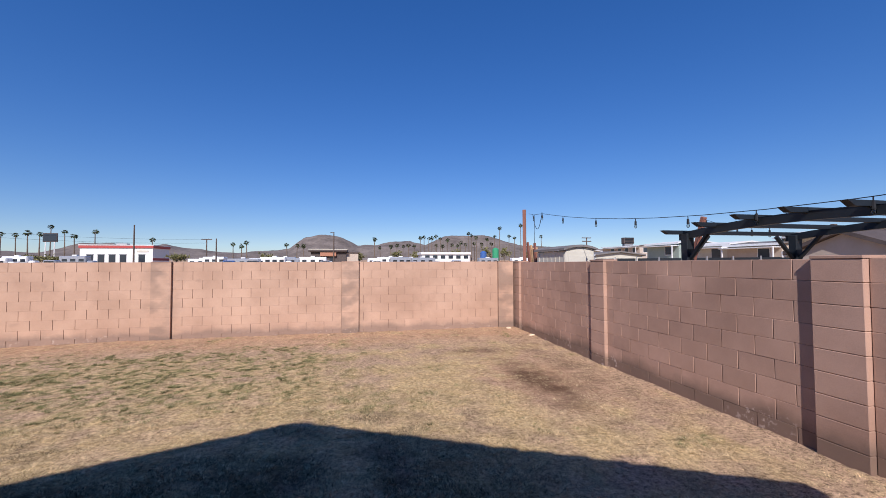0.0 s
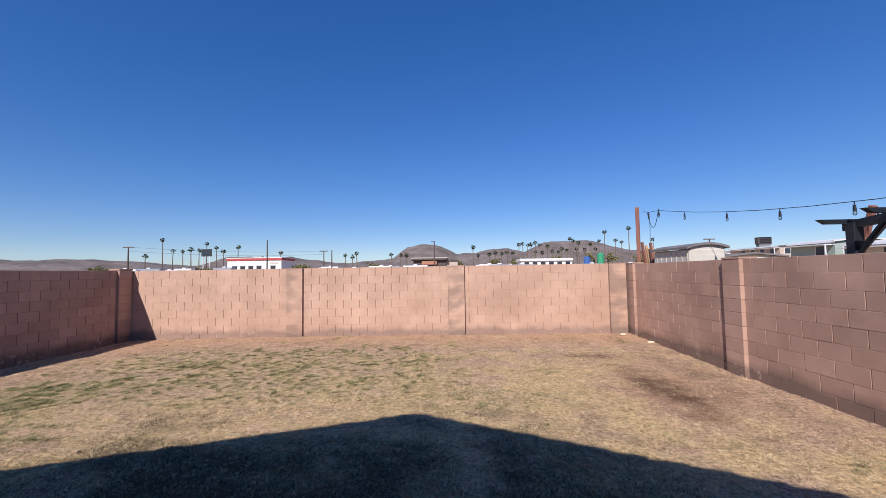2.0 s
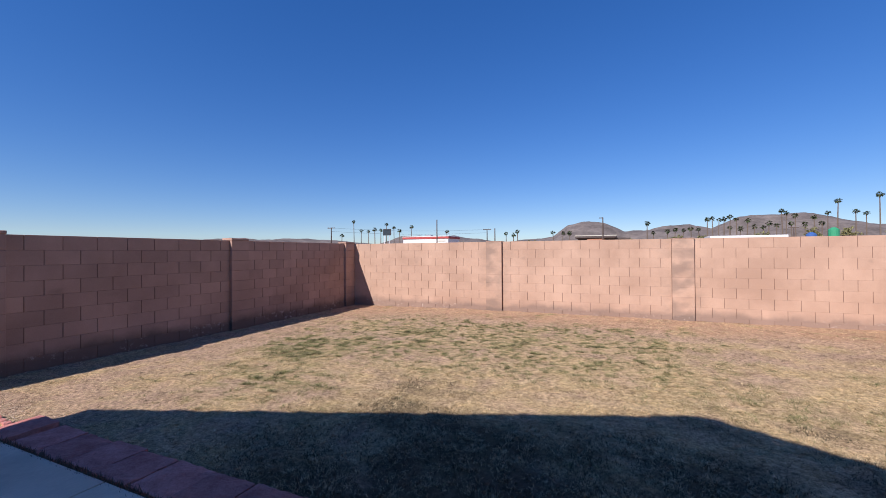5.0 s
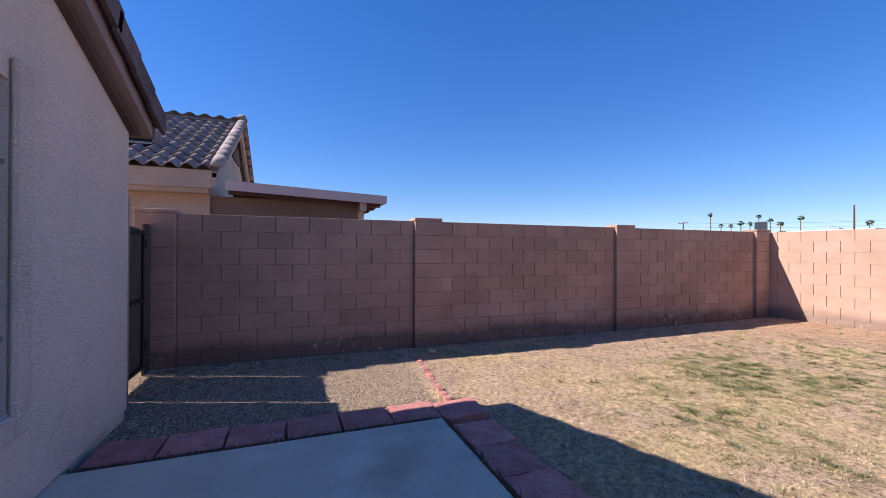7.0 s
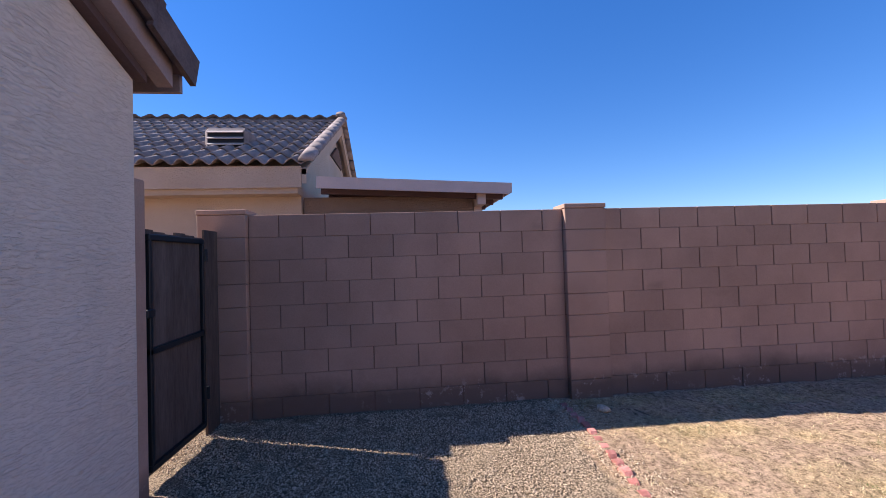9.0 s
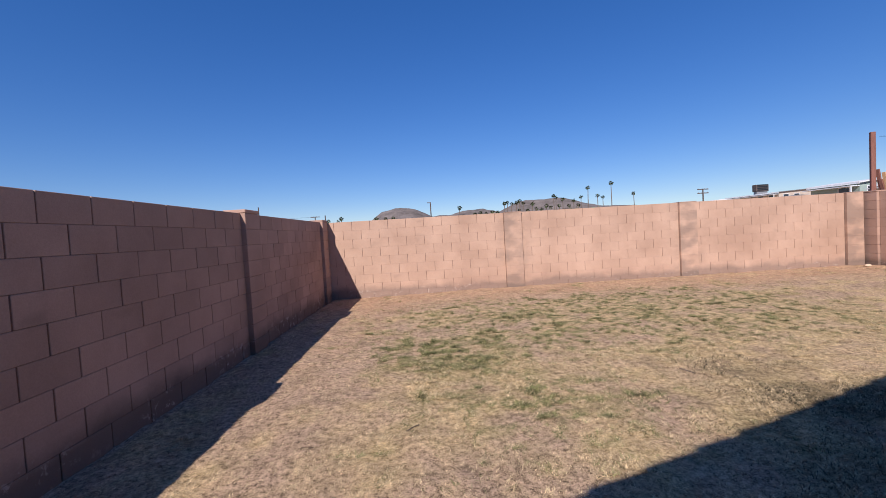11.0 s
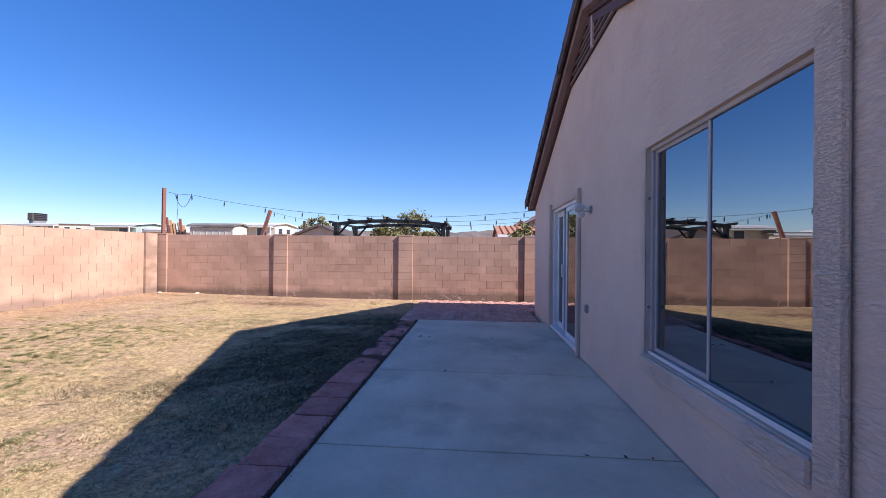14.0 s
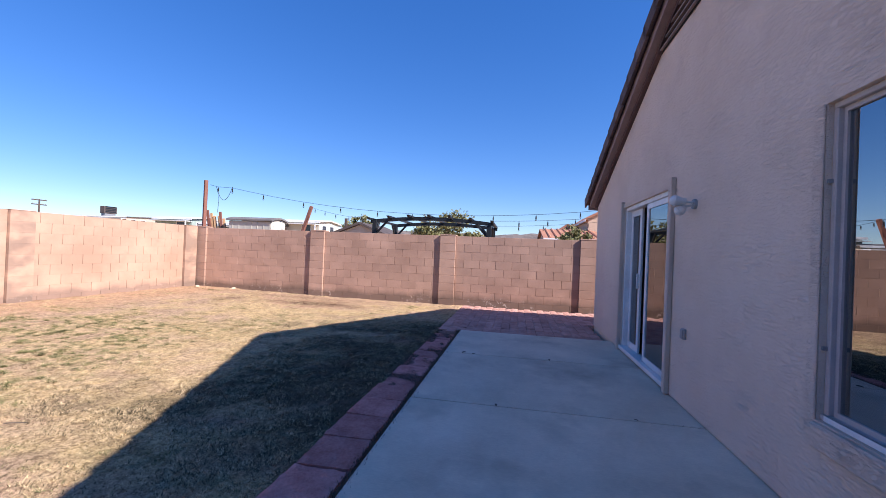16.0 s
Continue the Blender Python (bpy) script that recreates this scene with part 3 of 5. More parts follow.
house = thing("house", (6.2, -5, 0), "single-storey pinkish stucco house with tiled gable roof", "house", kind="structure")


def facade():
    """The gable wall with a hole for the window and one for the sliding door."""
    bm = bmesh.new()
    xs = sorted({HOUSE_X0, WIN[0], WIN[1], RIDGE_X, DOOR[0], DOOR[1], HOUSE_X1})
    for x0, x1 in zip(xs[:-1], xs[1:]):
        base = 0.078
        hole = ()
        if x0 >= WIN[0] and x1 <= WIN[1]:
            hole = WIN[2:]
        if x0 >= DOOR[0] and x1 <= DOOR[1]:
            hole = DOOR[2:]
        for z0, z1 in ([(base, hole[0]), (hole[1], None)] if hole and hole[0] > base else [(hole[1], None)] if hole else [(base, None)]):
            t0, t1 = (gable_z(x0), gable_z(x1)) if z1 is None else (z1, z1)
            prism(bm, [(x0, z0), (x1, z0), (x1, t1), (x0, t0)], "y", -0.2, 0.0)
    bmesh.ops.remove_doubles(bm, verts=bm.verts[:], dist=0.0005)
    return bm


part("wall", facade(), M_STUCCO, house, "trowelled stucco gable wall")
for x0, x1 in ((HOUSE_X0, HOUSE_X0 + 0.2), (HOUSE_X1 - 0.2, HOUSE_X1)):
    part("wall", bx(x0, x1, HOUSE_Y, -0.2, -0.3, EAVE_Z), M_STUCCO, house)
bm = bmesh.new()
prism(bm, [(HOUSE_X0, -0.3), (HOUSE_X1, -0.3), (HOUSE_X1, EAVE_Z), (RIDGE_X, gable_z(RIDGE_X)), (HOUSE_X0, EAVE_Z)], "y", HOUSE_Y - 0.2, HOUSE_Y)
part("wall", bm, M_STUCCO, house)
part("foundation", bx(HOUSE_X0 + 0.014, HOUSE_X1 - 0.014, -0.19, -0.014, -0.3, 0.078), M_CONCRETE, house)
# rooms behind the glass
part("room_floor", bx(HOUSE_X0 + 0.2, HOUSE_X1 - 0.2, HOUSE_Y, -0.2, -0.02, 0.02), M_ROOM, house)
part("room_ceiling", bx(HOUSE_X0 + 0.2, HOUSE_X1 - 0.2, HOUSE_Y, -0.2, 2.38, 2.42), M_ROOM, house)
part("room_wall", bx(HOUSE_X0 + 0.2, HOUSE_X1 - 0.2, -4.2, -4.1, 0.02, 2.38), M_ROOM, house)
part("room_wall", bx(5.6, 5.7, -4.1, -0.2, 0.02, 2.38), M_ROOM, house)


def along_rake(profile, left):
    """A board along the roof's slope from eave to ridge: profile gives its lower and upper line over the gable, y0, y1 and the overhang."""
    up0, up1, y0, y1, over = profile
    bm = bmesh.new()
    xe = HOUSE_X0 - over if left else HOUSE_X1 + over
    ze, zr = gable_z(xe), gable_z(RIDGE_X)
    prism(bm, [(xe, ze + up0), (RIDGE_X, zr + up0), (RIDGE_X, zr + up1), (xe, ze + up1)], "y", y0, y1)
    return bm


for left in (True, False):
    part("frieze", along_rake((0.01, 0.15, 0.0, 0.05, 0.03), left), M_TRIM, house, "painted stucco frieze under the rake")
    part("rake_board", along_rake((0.06, 0.24, 0.05, 0.13, 0.12), left), M_RAKE, house)
    over = 0.20 if left else 0.30
    part("barge_board", along_rake((0.19, 0.27, 0.13, 0.165, over), left), M_TRIM, house, "brown painted barge board")
    xe = HOUSE_X0 - over if left else HOUSE_X1 + over
    bm = bmesh.new()
    prism(bm, [(xe, gable_z(xe) + 0.20), (RIDGE_X, gable_z(RIDGE_X) + 0.20), (RIDGE_X, gable_z(RIDGE_X) + 0.26), (xe, gable_z(xe) + 0.26)], "y", HOUSE_Y - 0.3, 0.128)
    part("roof_deck", bm, M_TRIM, house)
    s = -1 if left else 1
    part("eave_board", bx(*sorted((xe, xe + s * 0.03)), HOUSE_Y - 0.3, 0.125, gable_z(xe) + 0.10, gable_z(xe) + 0.25), M_RAKE, house)


def tile_shape(wide=0.30, long=0.40, thick=0.016, rise=0.065, n=6, material=M_TILE):
    """One barrel-and-pan roof tile; x across, y up the slope, its lower end raised by its thickness."""
    bm = bmesh.new()
    rings = []
    for y, lift in ((0.0, 0.032), (long, 0.0)):
        top, low = [], []
        for i in range(n + 1):
            u = i / n
            z = rise * math.sin(math.pi * min(1, u / 0.68)) if u < 0.68 else -0.02 * math.sin(math.pi * (u - 0.68) / 0.32)
            top.append(bm.verts.new((u * wide, y, z + lift + thick)))
            low.append(bm.verts.new((u * wide, y, z + lift)))
        rings.append((top, low))
    (t0, l0), (t1, l1) = rings
    for i in range(n):
        bm.faces.new((t0[i], t0[i + 1], t1[i + 1], t1[i]))
        bm.faces.new((l0[i + 1], l0[i], l1[i], l1[i + 1]))
        bm.faces.new((t0[i + 1], t0[i], l0[i], l0[i + 1]))
    bm.faces.new((t0[0], t1[0], l1[0], l0[0]))
    bm.faces.new((t1[n], t0[n], l0[n], l1[n]))
    return finish(bm, "roof_tile", material, True)


TILE = tile_shape()
# a tile of the rake turns its side down over the barge board
bm = bmesh.new()
prism(bm, [(0.0, -0.10), (0.03, -0.10), (0.03, 0.055), (0.20, 0.055), (0.20, 0.075), (0.0, 0.075)], "y", 0.0, 0.42)
RAKE_TILE = finish(bm, "rake_tile", M_RAKETILE)


def slope_matrix(x, y, z, left, pitch=PITCH):
    """Local x across the slope, local y up the slope; the house's left slope rises with x."""
    a = math.atan(pitch)
    if left:
        return Matrix.Translation((x, y, z)) @ Matrix(((0, math.cos(a), -math.sin(a), 0), (-1, 0, 0, 0), (0, math.sin(a), math.cos(a), 0), (0, 0, 0, 1)))
    return Matrix.Translation((x, y, z)) @ Matrix(((0, -math.cos(a), math.sin(a), 0), (1, 0, 0, 0), (0, math.sin(a), math.cos(a), 0), (0, 0, 0, 1)))


def tile_field(name, n_x, n_y, m, parent, wide=0.30, step=0.36, tile=TILE, material=M_TILE):
    """Whole rows of tiles in one mesh."""
    bm = bmesh.new()
    for j in range(n_y):
        for i in range(n_x):
            k = len(bm.verts)
            bm.from_mesh(tile)
            bm.verts.ensure_lookup_table()
            mm = m @ Matrix.Translation((i * wide, j * step, 0))
            for v in bm.verts[k:]:
                v.co = mm @ v.co
    ob = part(name, bm, material, parent, "rows of weathered concrete roof tiles")
    ob["kind"] = "stuff"
    return ob


run = math.hypot(1, PITCH)
for left in (True, False):
    s = -1 if left else 1
    xe = (HOUSE_X0 - 0.26) if left else (HOUSE_X1 + 0.36)
    rows = int((abs(RIDGE_X - xe) * run) / 0.36)
    for j in range(rows):
        d = j * 0.36 / run
        x, z = xe - s * d, gable_z(xe) + 0.25 + d * PITCH + 0.006
        m = slope_matrix(x, 0.195, z, left)
        if not left:
            m = m @ Matrix.Diagonal((-1, 1, 1, 1))
        piece("rake_tile", RAKE_TILE, house, m @ pose(0, 0, 0.012, -4.2))
    y0 = 0.0 if left else -9.0
    tile_field("tile_rows", 30, rows, slope_matrix(xe, y0, gable_z(xe) + 0.27, left), house)
for k in range(24):
    bm = bmesh.new()
    prism(bm, [(RIDGE_X + 0.13 * math.cos(a), gable_z(RIDGE_X) + 0.27 + 0.08 * math.sin(a)) for a in np.linspace(0, math.pi, 8)], "y", 0.15 - 0.40 * (k + 1), 0.18 - 0.40 * k)
    part("ridge_tile", bm, M_TILE, house)

# gable vent: a triangle of slanted louvres with a middle post
vent = thing("gable_vent", (6.2, 0, 3.66), "triangular louvred attic vent in the gable", "vent", kind="structure")
VX0, VX1, VX, VZ, VT = 5.02, 7.10, 6.2, 3.645, 4.105
bm = bmesh.new()
prism(bm, [(VX0, VZ), (VX1, VZ), (VX, VT)], "y", 0.003, 0.008)
part("backing", bm, M_CABLE, vent, "dark opening behind the louvres")
for k in range(6):
    z = VZ + 0.022 + 0.072 * k
    u = 1 - (z + 0.014 - VZ) / (VT - VZ)
    part("slat", bx(VX - (VX - VX0) * u, VX + (VX1 - VX) * u, -0.014, 0.014, -0.006, 0.006, m=pose(0, 0.028, z, -8)), M_RAKE, vent)
part("post", bx(5.925, 5.975, 0.03, 0.055, VZ, VZ + 0.35), M_FASCIA, vent, "upright bar across the louvres")
top = gable_z(VX) + 0.012
for x1, slope in ((VX0, -1), (VX1, 1)):
    bm = bmesh.new()
    far, end = abs(x1 - VX), abs(x1 - VX) + 0.2
    prism(bm, [(x1, VZ), (VX, VT), (VX, top), (x1, top - far * PITCH), (VX + slope * end, top - end * PITCH)], "y", 0.002, 0.048)
    part("frame", bm, M_TRIM, vent)

# raised stucco bands round the window
for a in ((2.865, WIN[0], 0.0, 0.036, WIN[2] - 0.13, 2.29), (WIN[1], WIN[1] + 0.07, 0.0, 0.012, WIN[2] - 0.13, 2.18)):
    part("band", bx(*a, bevel=0.4 * a[3]), M_BAND, house, "raised rough stucco band beside the window")
part("band", bx(WIN[0], WIN[1], 0.0, 0.042, WIN[2] - 0.13, WIN[2] - 0.006, bevel=0.012), M_BAND, house, "raised stucco sill band")
part("window_sill", bx(WIN[0], WIN[1], -0.10, 0.01, WIN[2] - 0.02, WIN[2] + 0.002), M_BAND, house)

# sliding window
win = thing("window_1", (3.84, -0.08, WIN[2]), "large two-pane sliding window with thin almond frame", "window", kind="structure")
y0, y1 = -0.085, -0.03
fw, side = 0.03, 0.014
for nm, a in (("window_frame", (WIN[0], WIN[1], y0, y1, WIN[3] - fw, WIN[3])), ("window_frame", (WIN[0], WIN[1], y0, y1 + 0.015, WIN[2] + 0.004, WIN[2] + fw)),
              ("window_frame", (WIN[0], WIN[0] + side, y0, y1, WIN[2] + fw, WIN[3] - fw)), ("window_frame", (WIN[1] - fw, WIN[1], y0, y1, WIN[2] + fw, WIN[3] - fw))):
    part(nm, bx(*a, bevel=0.004), M_ALMOND, win)
part("mullion", bx(3.812, 3.836, -0.051, -0.039, WIN[2] + fw, WIN[3] - fw, bevel=0.003), M_ALMOND, win, "pale meeting rail")
part("track", bx(WIN[0] + side, WIN[1] - fw, -0.028, -0.012, WIN[2] + 0.004, WIN[2] + 0.03), M_VINYL, win, "pale sliding track")
for x0, x1, yy in ((WIN[0] + side, 3.812, -0.047), (3.836, WIN[1] - fw, -0.067)):
    p = part("pane", bx(x0, x1, yy - 0.004, yy, WIN[2] + fw, WIN[3] - fw), M_GLASS, win)
    p.visible_shadow = False
part("gasket", bx(WIN[0] + side, WIN[0] + side + 0.008, -0.046, -0.036, WIN[2] + fw, WIN[3] - fw), M_BLACK, win, "dark rubber gasket beside the glass")
sash = bmesh.new()
for a in ((3.836, WIN[1] - fw, WIN[2] + fw, WIN[2] + fw + 0.025), (3.836, WIN[1] - fw, WIN[3] - fw - 0.025, WIN[3] - fw)):
    box(sash, a[0], a[1], -0.082, -0.055, a[2], a[3])
box(sash, WIN[1] - fw - 0.022, WIN[1] - fw, -0.082, -0.055, WIN[2] + fw + 0.025, WIN[3] - fw - 0.025)
part("sash", sash, M_ALMOND, win)
for z in (0.95, 1.78):
    for xx in (WIN[0] + 0.002, WIN[1] - 0.014):
        part("clip", bx(xx, xx + 0.012, -0.031, -0.010, z, z + 0.02), M_GREY, win, "small screen clip")

# sliding door, drawn a little open
door = thing("door_1", (7.55, -0.08, DOOR[2]), "white sliding glass patio door standing partly open", "door", kind="structure")
for a in ((DOOR[0], DOOR[1], -0.13, -0.02, DOOR[3] - 0.05, DOOR[3]), (DOOR[0], DOOR[1], -0.13, 0.02, DOOR[2], DOOR[2] + 0.05),
          (DOOR[0], DOOR[0] + 0.05, -0.13, -0.02, DOOR[2] + 0.05, DOOR[3] - 0.05), (DOOR[1] - 0.05, DOOR[1], -0.13, -0.02, DOOR[2] + 0.05, DOOR[3] - 0.05)):
    part("door_frame", bx(*a, bevel=0.005), M_VINYL, door)


def door_leaf(x0, x1, yy, stile):
    bm = bmesh.new()
    z0, z1 = DOOR[2] + 0.055, DOOR[3] - 0.055
    box(bm, x0, x0 + stile, yy - 0.03, yy, z0, z1, 0.003), box(bm, x1 - stile, x1, yy - 0.03, yy, z0, z1, 0.003)
    box(bm, x0 + stile, x1 - stile, yy - 0.03, yy, z1 - stile, z1), box(bm, x0 + stile, x1 - stile, yy - 0.03, yy, z0, z0 + stile)
    leaf = part("leaf", bm, M_VINYL, door, "white framed glass leaf")
    g = part("pane", bx(x0 + stile, x1 - stile, yy - 0.018, yy - 0.013, z0 + stile, z1 - stile), M_GLASS, leaf)
    g.visible_shadow = False
    return leaf


door_leaf(6.66, 7.53, -0.035, 0.06)
leaf = door_leaf(7.90, 8.39, -0.085, 0.08)
part("door_handle", bx(7.92, 7.94, -0.085, -0.05, 0.98, 1.18, bevel=0.006), M_VINYL, leaf)
for x0 in (DOOR[0] - 0.075, DOOR[1]):
    part("casing", bx(x0, x0 + 0.075, 0.0, 0.05, 0.067, 2.18, bevel=0.008), M_BAND, house, "raised stucco band beside the sliding door")
part("casing", bx(DOOR[0], DOOR[1], 0.0, 0.012, DOOR[3], DOOR[3] + 0.06), M_BAND, house)

# twin-headed flood lamp and outlet
lamp = thing("wall_lamp", (6.08, 0.0, 1.86), "white twin-headed flood lamp on the stucco wall", "lamp")
LX, LZ = 6.08, 1.86
bm = bmesh.new()
rod(bm, (LX, 0.0, LZ), (LX, 0.022, LZ), 0.046, 0.042, 16)
part("base_plate", bm, M_GREY, lamp)
for dx, dz, tx, tz in ((0.0, 0.02, 0.02, 0.03), (0.03, -0.02, 0.05, -0.05)):
    bm = bmesh.new()
    rod(bm, (LX + dx * 0.5, 0.02, LZ + dz * 0.5), (LX + dx, 0.075, LZ + dz), 0.010, 0.010, 8)
    part("arm", bm, M_LAMP, lamp)
    bm = bmesh.new()
    a, b = Vector((LX + dx, 0.075, LZ + dz)), Vector((LX + tx, 0.155 if dz > 0 else 0.105, LZ + tz))
    mid = a.lerp(b, 0.35)
    rod(bm, a, mid, 0.026, 0.032, 12), rod(bm, mid, b, 0.03, 0.05, 14)
    head = part("lamp_head", bm, M_LAMP, lamp)
    bm = bmesh.new()
    bmesh.ops.create_uvsphere(bm, u_segments=14, v_segments=8, radius=0.047, matrix=Matrix.Translation(b))
    part("bulb", bm, M_WHITE, head, "white reflector bulb", True)
outlet = thing("outlet_box", (6.195, 0.0, 0.68), "small grey weatherproof outlet cover on stucco", "outlet")
part("cover", bx(6.165, 6.225, 0.0, 0.028, 0.67, 0.765, bevel=0.006), M_GREY, outlet)
part("flap", bx(6.170, 6.220, 0.028, 0.036, 0.678, 0.757, bevel=0.003), M_GREY, outlet)

# ---- side gate between house and wall ----
GATE_Y = -0.25
part("gate_post", bx(1.36, HOUSE_X0 - 0.002, -0.30, -0.03, -0.2, 1.84, bevel=0.008), M_BLOCK, house, "narrow pier against the house corner")
gate = thing("side_gate", (0.62, GATE_Y, 0), "dark weathered wooden side gate in a steel frame", "gate")
# slits at the hinge side and at the latch side let the sun through
for k in range(6):
    x0 = 0.254 + k * 0.131
    part("board", bx(x0, x0 + 0.1305, GATE_Y - 0.018, GATE_Y, 0.075, 1.59 + 0.010 * ((k * 7) % 3), bevel=0.001), M_GATE, gate)
for a in ((0.29, 1.00, 1.54, 1.58), (0.29, 1.00, 0.82, 0.86), (0.29, 1.00, 0.10, 0.14), (0.29, 0.32, 0.14, 1.54), (0.97, 1.00, 0.14, 1.54)):
    part("frame_bar", bx(a[0], a[1], GATE_Y + 0.001, GATE_Y + 0.028, a[2], a[3], bevel=0.004), M_BLACK, gate)
for x0, x1 in ((0.004, 0.230), (1.059, 1.358)):
    part("side_post", bx(x0, x1, GATE_Y - 0.018, GATE_Y + 0.004, -0.2, 1.66, bevel=0.003), M_GATE, gate, "dark timber post beside the gate leaf")
for z in (0.3, 1.40):
    bm = bmesh.new()
    rod(bm, (0.240, GATE_Y + 0.014, z), (0.240, GATE_Y + 0.014, z + 0.10), 0.016)
    part("hinge", bm, M_BLACK, gate)
part("latch", bx(0.99, 1.07, GATE_Y + 0.033, GATE_Y + 0.055, 1.06, 1.11, bevel=0.005), M_BLACK, gate)


# ---- left neighbour's house ----
nb = thing("neighbour_house", (-5, -4, 0), "tan stucco house with grey-brown barrel tile roof", "house")
NE, NRX, NZ0, NP = -1.52, -4.9, 2.62, 0.49      # eave and ridge lines, eave height, pitch
NY = 0.0
bm = bmesh.new()
prism(bm, [(NE - 0.30, -0.2), (-8.0, -0.2), (-8.0, 2.45), (NRX, 3.95), (NE - 0.30, 2.45)], "y", -9.0, NY - 0.12)
part("wall", bm, M_TANSHADE, nb, "tan stucco wall")
part("eave_board", bx(NE - 0.04, NE + 0.003, -9.3, NY - 0.045, NZ0 - 0.27, NZ0 + 0.005), M_TANSHADE, nb, "tan painted eave board")
part("soffit_band", bx(NE - 0.30, NE - 0.042, -9.3, NY - 0.1, NZ0 - 0.34, NZ0 - 0.12), M_TANSHADE, nb)
TILE_SMALL = tile_shape(0.22, 0.40, 0.014, 0.055, material=M_TILE_BROWN)
nrun = math.hypot(1, NP)
nrows = int(abs(NRX - NE) * nrun / 0.36) + 1
na = math.atan(NP)


def n_slope(x, y, z):
    return Matrix.Translation((x, y, z)) @ Matrix(((0, -math.cos(na), math.sin(na), 0), (1, 0, 0, 0), (0, math.sin(na), math.cos(na), 0), (0, 0, 0, 1)))


bm = bmesh.new()
prism(bm, [(NE, NZ0 - 0.03), (NRX, NZ0 - 0.03 + NP * (NE - NRX)), (2 * NRX - NE, NZ0 - 0.03), (2 * NRX - NE, NZ0 - 0.10), (NRX, NZ0 - 0.10 + NP * (NE - NRX)), (NE, NZ0 - 0.10)], "y", -9.3, NY + 0.03)
part("roof_deck", bm, M_TANSHADE, nb)
for j in range(nrows):
    for i in range(22):
        d = j * 0.36 / nrun
        piece("roof_tile", TILE_SMALL, nb, n_slope(NE + 0.05 - d, NY - 0.22 * (i + 1), NZ0 + d * NP))
tile_field("tile_rows", 19, nrows, n_slope(NE + 0.05, NY - 0.22 * 41, NZ0), nb, 0.22, tile=TILE_SMALL, material=M_TILE_BROWN)
tile_field("tile_rows", 30, nrows, Matrix.Translation((2 * NRX - NE - 0.05, NY, NZ0)) @ Matrix(((0, math.cos(na), -math.sin(na), 0), (-1, 0, 0, 0), (0, math.sin(na), math.cos(na), 0), (0, 0, 0, 1))), nb, material=M_TILE_BROWN)
bm = bmesh.new()
prism(bm, [(0.10 * math.cos(a), 0.085 * math.sin(a) + 0.02) for a in np.linspace(0, math.pi, 7)], "y", 0.0, 0.42)
BARREL = finish(bm, "rake_tile", M_TILE_BROWN, True)
for j in range(nrows):
    d = j * 0.36 / nrun
    piece("rake_tile", BARREL, nb, n_slope(NE + 0.05 - d, NY + 0.03, NZ0 + d * NP + 0.035) @ pose(0, 0, 0, 3))
    piece("rake_tile", BARREL, nb, Matrix.Translation((2 * NRX - NE - 0.05 + d, NY + 0.03, NZ0 + d * NP + 0.035)) @ Matrix(((0, math.cos(na), -math.sin(na), 0), (-1, 0, 0, 0), (0, math.sin(na), math.cos(na), 0), (0, 0, 0, 1))))
for k in range(22):
    bm = bmesh.new()
    prism(bm, [(NRX + 0.13 * math.cos(a), NZ0 + NP * (NE - NRX) + 0.02 + 0.11 * math.sin(a)) for a in np.linspace(0, math.pi, 8)], "y", NY - 0.42 * (k + 1), NY + 0.05 - 0.42 * k)
    part("ridge_tile", bm, M_TILE_BROWN, nb)
for s in (1, -1):
    bm = bmesh.new()
    xe = NE if s == 1 else 2 * NRX - NE
    h = NP * (NE - NRX)
    prism(bm, [(xe, NZ0 - 0.22), (NRX, NZ0 - 0.22 + h), (NRX, NZ0 - 0.02 + h), (xe, NZ0 - 0.02)], "y", NY - 0.04, NY + 0.02)
    part("barge_board", bm, M_TANSHADE, nb)
bm = bmesh.new()
prism(bm, [(NRX - 0.7, 3.45), (NRX + 0.7, 3.45), (NRX, 3.45 + 0.7 * NP)], "y", NY - 0.12, NY - 0.10)
nv = part("gable_vent", bm, M_CABLE, nb, "dark louvred attic vent")
for k in range(5):
    h = 0.62 - 0.06 / NP * k * 0.95
    part("slat", bx(NRX - h, NRX + h, -0.012, 0.012, -0.025, 0.025, m=pose(0, NY - 0.085, 3.48 + 0.06 * k, -35)), M_TRIM, nv)
# roof vent with three louvres
vx = NE - 1.0
vz = NZ0 + NP * 1.0
rv = part("roof_vent", bx(vx - 0.45, vx + 0.12, -1.62, -1.0, vz - 0.1, vz + 0.30, bevel=0.05), M_TILE_BROWN, nb, "low metal roof vent with louvres")
part("louvre_gap", bx(vx + 0.12, vx + 0.124, -1.56, -1.06, vz - 0.06, vz + 0.25), M_CABLE, rv)
for k in range(4):
    part("louvre", bx(-0.03, 0.03, -1.56, -1.06, -0.006, 0.006, m=pose(vx + 0.14, 0, vz - 0.04 + 0.09 * k, 0, 35, 0)), M_FASCIA, rv)
